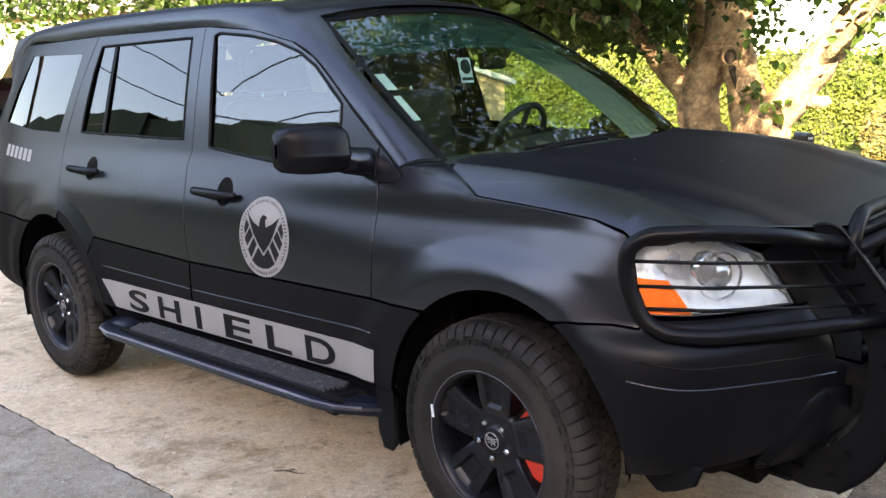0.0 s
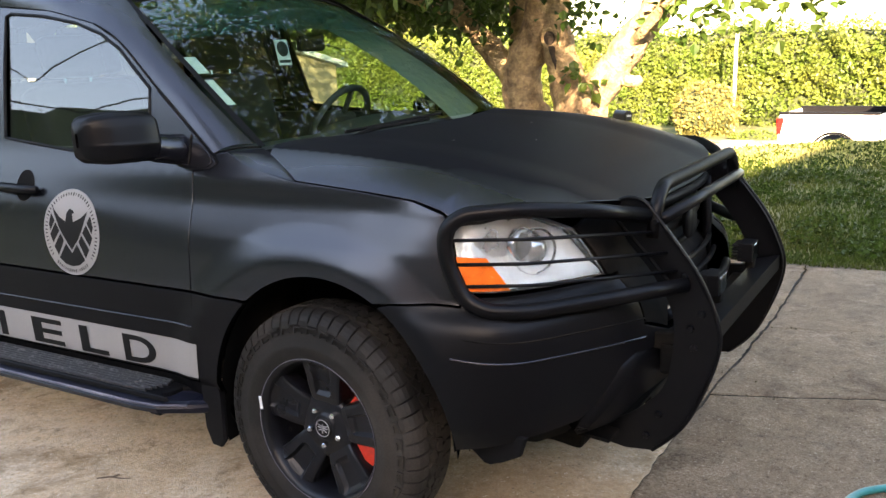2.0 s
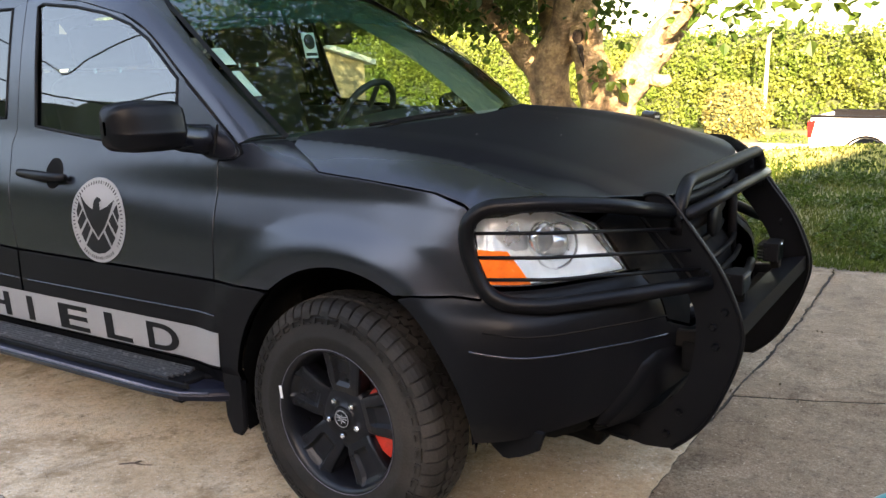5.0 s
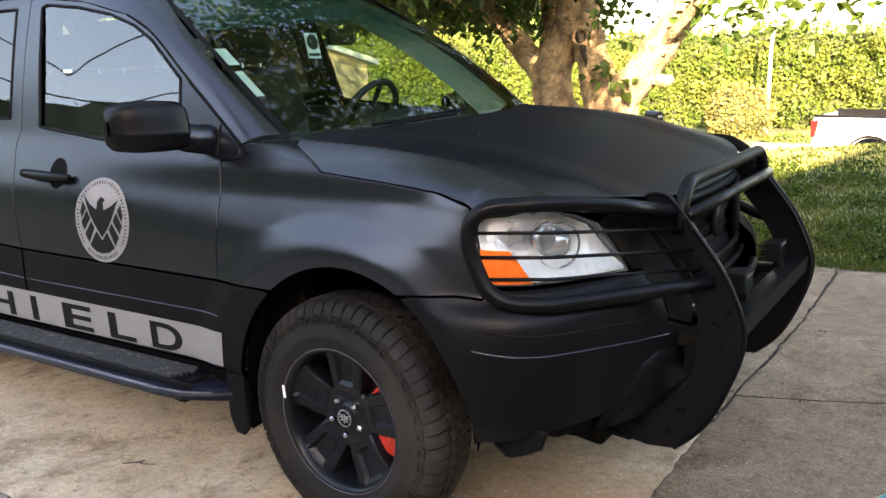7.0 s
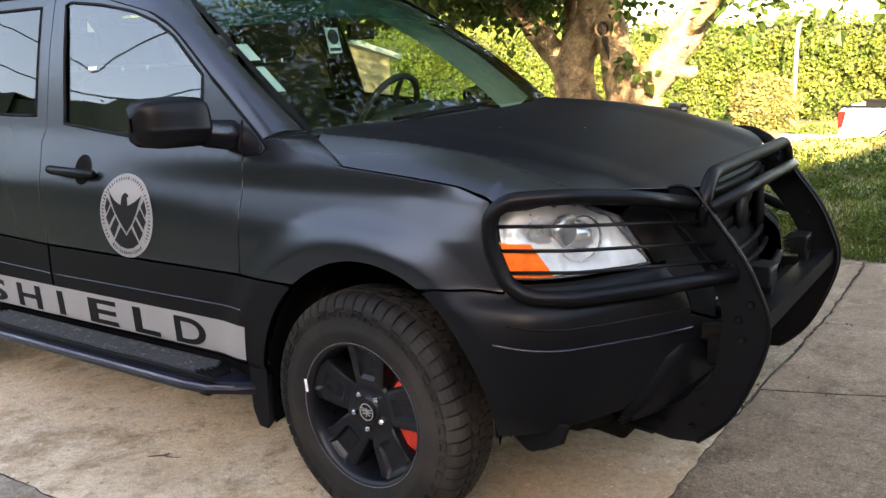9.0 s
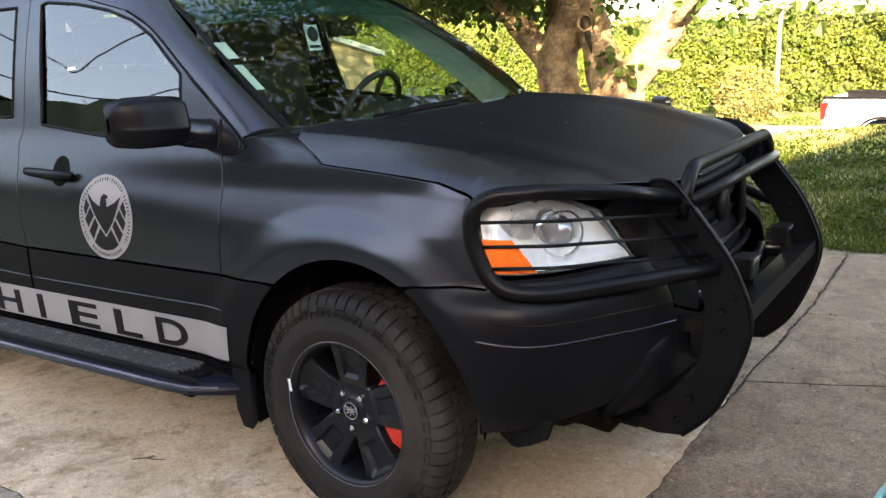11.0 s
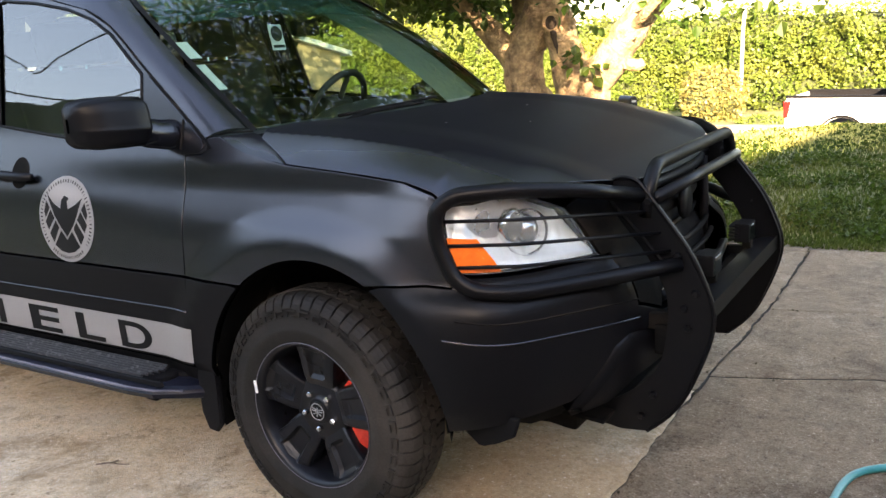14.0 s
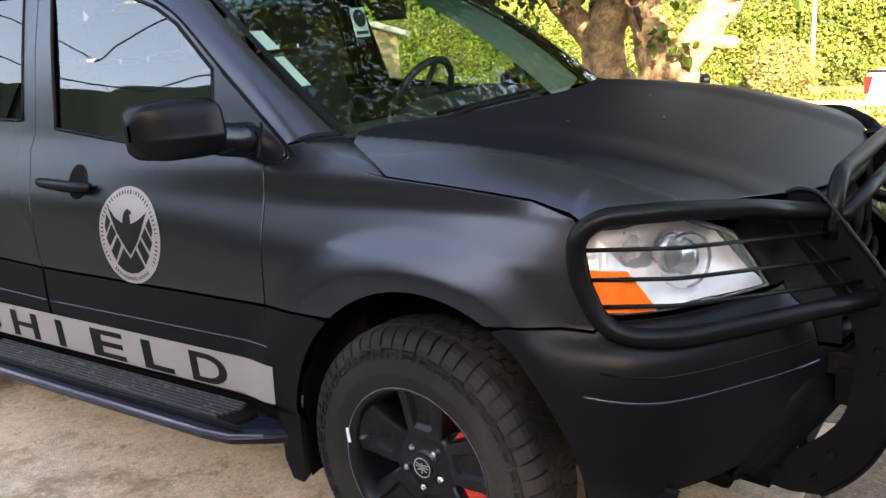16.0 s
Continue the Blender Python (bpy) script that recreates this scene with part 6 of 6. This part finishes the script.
for y0 in (-1.0, .985):
    for x0 in (2.55, 3.55):
        truck_part("door_handle", [(x0, 1.14), (x0, 1.18), (x0 + .16, 1.18), (x0 + .16, 1.14)], y0 - .01, y0 + .025, TRIM, .005)
    truck_part("cab_gap", [(2.035, .55), (2.035, 1.42), (2.06, 1.42), (2.06, .55)], y0 * .97, y0 * .97 + .01, DARK, 0)
    truck_part("arch_trim", [(1.17 + r * math.cos(w), .56 + r * math.sin(w)) for r, ws in ((.50, range(15)), (.45, range(14, -1, -1))) for w in (radians(8 + 164 * k / 14) for k in ws)], y0 - .012, y0 + .012, TRIM, 0)
truck_part("bonnet", [(4.38, .52), (4.38, 1.40), (5.4, 1.30), (5.62, 1.15), (5.66, .55)], -.97, .97, WHITE_PAINT, .07)
for xx in (1.17, 4.85):
    for yy in (-.86, .86):
        bm = lathe([(.21, -.12), (.34, -.13), (.40, -.09), (.40, .09), (.34, .13), (.21, .12)], 36)
        w = part("wheel", bm, RUBBER, truck, shade=True)
        w.matrix_world = TM @ pose(xx, yy, .40)
        bm = lathe([(0, -.10), (.08, -.11), (.20, -.09), (.215, -.12), (.215, .11), (0, .1)], 28)
        part("rim", bm, STEEL, w, shade=True)

# ---- maroon car behind ----
other = thing("parked_car", "dark maroon car parked further along the drive", "car")
OM = pose(-10.4, 2.0, 0, 0, 0, 180)


def other_part(name, outline, half, mat, bevel=.05, parent=None):
    return part(name, prism(outline, 2 * half, OM, bevel), mat, parent or other)


other_part("lower_body", [(-2.2, .35), (-2.25, .72), (-2.1, .98), (2.0, 1.02), (2.2, .92), (2.25, .35)], .90, MAROON, .07)
top = other_part("cabin", [(-.95, 1.0), (-.2, 1.52), (.3, 1.60), (1.5, 1.58), (1.95, 1.46), (2.12, 1.0)], .74, MAROON, .08)
other_part("side_windows", [(-.65, 1.06), (-.1, 1.46), (1.55, 1.50), (1.80, 1.06)], .747, SIDE_GLASS, 0, top)
for s in (-1, 1):
    part("tail_light", boxed((.10, .25, .16), OM @ pose(2.2, s * .74, .92), .02), RED_LENS, other)
    for xx in (-1.4, 1.4):
        bm = lathe([(.2, -.1), (.32, -.1), (.33, -.06), (.33, .06), (.32, .1), (.2, .1), (0, .06), (0, -.06), (.2, -.1)], 28)
        part("wheel", bm, RUBBER, other, shade=True).matrix_world = OM @ pose(xx, s * .82, .33)

# ---- houses ----
def house(name, m, sx, sy, h, ridge, wall, label, eave=.5, tiles=None):
    top = thing(name, label, "house")
    for a, b, w, d in ((0, -sy / 2, sx, .25), (0, sy / 2, sx, .25), (-sx / 2, 0, .25, sy), (sx / 2, 0, .25, sy)):
        part("wall", boxed((w, d, h), m @ pose(a, b, h / 2)), wall, top)
    for s in (-1, 1):
        bm = bmesh.new()
        q = [(-sx / 2 - eave, s * (sy / 2 + eave), h - .12), (sx / 2 + eave, s * (sy / 2 + eave), h - .12), (sx / 2 + eave, 0, h + ridge), (-sx / 2 - eave, 0, h + ridge)]
        a = [bm.verts.new(m @ Vector(p)) for p in q]
        b = [bm.verts.new(m @ (Vector(p) + Vector((0, 0, .14)))) for p in q]
        bm.faces.new(a)
        bm.faces.new(b[::-1])
        for k in range(4):
            bm.faces.new((a[k], b[k], b[(k + 1) % 4], a[(k + 1) % 4]))
        part("roof", bm, tiles or ROOF_TILE, top)
    for s in (-1, 1):
        part("gable", prism([(-sy / 2, h), (sy / 2, h), (0, h + ridge)], .2, m @ pose(s * sx / 2, 0, 0, 0, 0, 90)), wall, top)
    return top


house("tan_house", pose(-27, 9, -.2, 0, 0, 35), 12, 8, 3.6, 1.6, TAN_WALL, "tan house with shaded wall behind the trees")
house("tan_garage", pose(-16.7, 14.2, -1.3, 0, 0, -8), 5.2, 6.0, 2.55, .75, TAN_WALL, "tan garage beyond the lawn seen through the car windows", .3, PALE_ROOF)
# unseen house, added and sized to block the sun from car and drive
home = house("sun_blocking_house", pose(3.6, -18.0, 0), 14.0, 7.6, 6.1, 2.15, BRICK_WALL, "unseen brick house added to keep the drive in shade")
for k in (-4.6, -1.4, 1.7, 4.9):
    M = pose(3.6, -18.0, 0)
    win = part("window", boxed((1.3, .12, 1.3), M @ pose(k, 3.94, 1.6), .02), WHITE_PAINT, home)
    part("pane", boxed((1.14, .02, 1.14), M @ pose(k, 4.005, 1.6)), SIDE_GLASS, win)
# unseen; its gable is shaped to cast the shadow edge on the lawn
garage = house("garage", pose(8.9, -11.3, 0, 0, 0, 90), 9.0, 7.4, 4.33, 2.45, BRICK_WALL, "unseen gabled brick garage facing the drive", .4)
door = part("garage_door", boxed((4.9, .10, 2.25), pose(8.9, -6.66, 1.125), .01), LINER, garage)
for k in range(4):
    part("door_panel", boxed((4.8, .04, .52), pose(8.9, -6.60, .30 + .56 * k), .02), LINER, door)

# unseen wing, added as something dark for bumper and guard to mirror
house("reflection_wing", pose(7.6, -2.4, 0, 0, 0, 90), 8.0, 6.4, 2.3, .5, BRICK_WALL, "unseen brick wing added to darken reflections in the car front", .3)

# ---- small things ----
spots = []
for ax, ay, bx, by, n in ((.69, -1.33, .68, .1, 90), (.68, .1, .72, 3.0, 150), (.7, .68, 2.3, 1.03, 70), (.72, 1.66, 3.2, 1.9, 90), (-2.4, -1.33, .6, -1.33, 150), (.7, -1.33, 1.6, -1.32, 60)):
    for _ in range(n):
        k = random.random()
        spots.append(Vector((ax + (bx - ax) * k + random.gauss(0, .008), ay + (by - ay) * k + random.gauss(0, .008), .001)))
for _ in range(160):
    spots.append(Vector((random.uniform(-2.5, 3.0), random.uniform(-1.6, 2.9), .004)))
LITTER = material("leaf_litter", (.11, .085, .045), .9, vary=.3, scale=9, fine=60, island=.5)
litter = leaf_sheet("leaf_litter", spots, .014, LITTER, droop=0)
tagged(litter, "brown leaf crumbs in the joints of the concrete", "litter", kind="stuff")
hose = thing("garden_hose", "teal garden hose lying on the concrete", "hose")
part("hose_tube", sweep(spline([(2.9, -.9, .015), (2.2, -.75, .015), (1.55, -.62, .015), (1.315, -.35, .015), (1.285, -.10, .015), (1.36, .09, .015), (1.62, .20, .015), (2.1, .24, .015), (2.8, .1, .015), (3.6, .4, .015)], 8), .0125, 10), HOSE, hose, shade=True)
twig = thing("twig", "small dry twig lying on the concrete", "twig")
part("stem", sweep(spline([(-1.0, -.985, .008), (-.96, -.955, .010), (-.92, -.945, .008), (-.89, -.93, .007)], 4), .004, 6), TWIG, twig)
part("side_shoot", sweep([(-.96, -.955, .010), (-.945, -.93, .012)], .003, 6), TWIG, twig)
placard = thing("placard", "square white placard with a dark round emblem behind the windscreen", "placard")
PM = pose(-.73, -.14, 1.44, 0, -12, 0) @ Matrix.Diagonal((.72, .72, .72, 1))
part("card", boxed((.004, .10, .135), PM, .001), PAPER, placard)
part("emblem", lathe([(0, -.003), (.040, -.003), (.040, .003)], 28), BLACK_VINYL, placard).matrix_world = PM @ pose(.004, 0, .018, 0, 0, 90)
part("caption_bar", boxed((.002, .085, .016), PM @ pose(.003, 0, -.048)), BLACK_VINYL, placard)
part("cord", sweep([(-.735, -.14, 1.485), (-.75, -.14, 1.56)], .002, 5), DASH, placard)
for s, t0, t1, w in ((-.966, .24, .39, .040), (-.962, .43, .54, .05)):
    a, b = screen_point(s, t0), screen_point(s + .005, t1)
    v, f = grid_surface([[screen_point(s, t0 + (t1 - t0) * k / 4) + Vector((-.006, e * w, -.010)) for k in range(5)] for e in (0, 1)])
    tagged(mesh_object("windscreen_sticker", v, f, PAPER), "pale paper permit stuck inside the windscreen", "sticker", "windscreen permits")
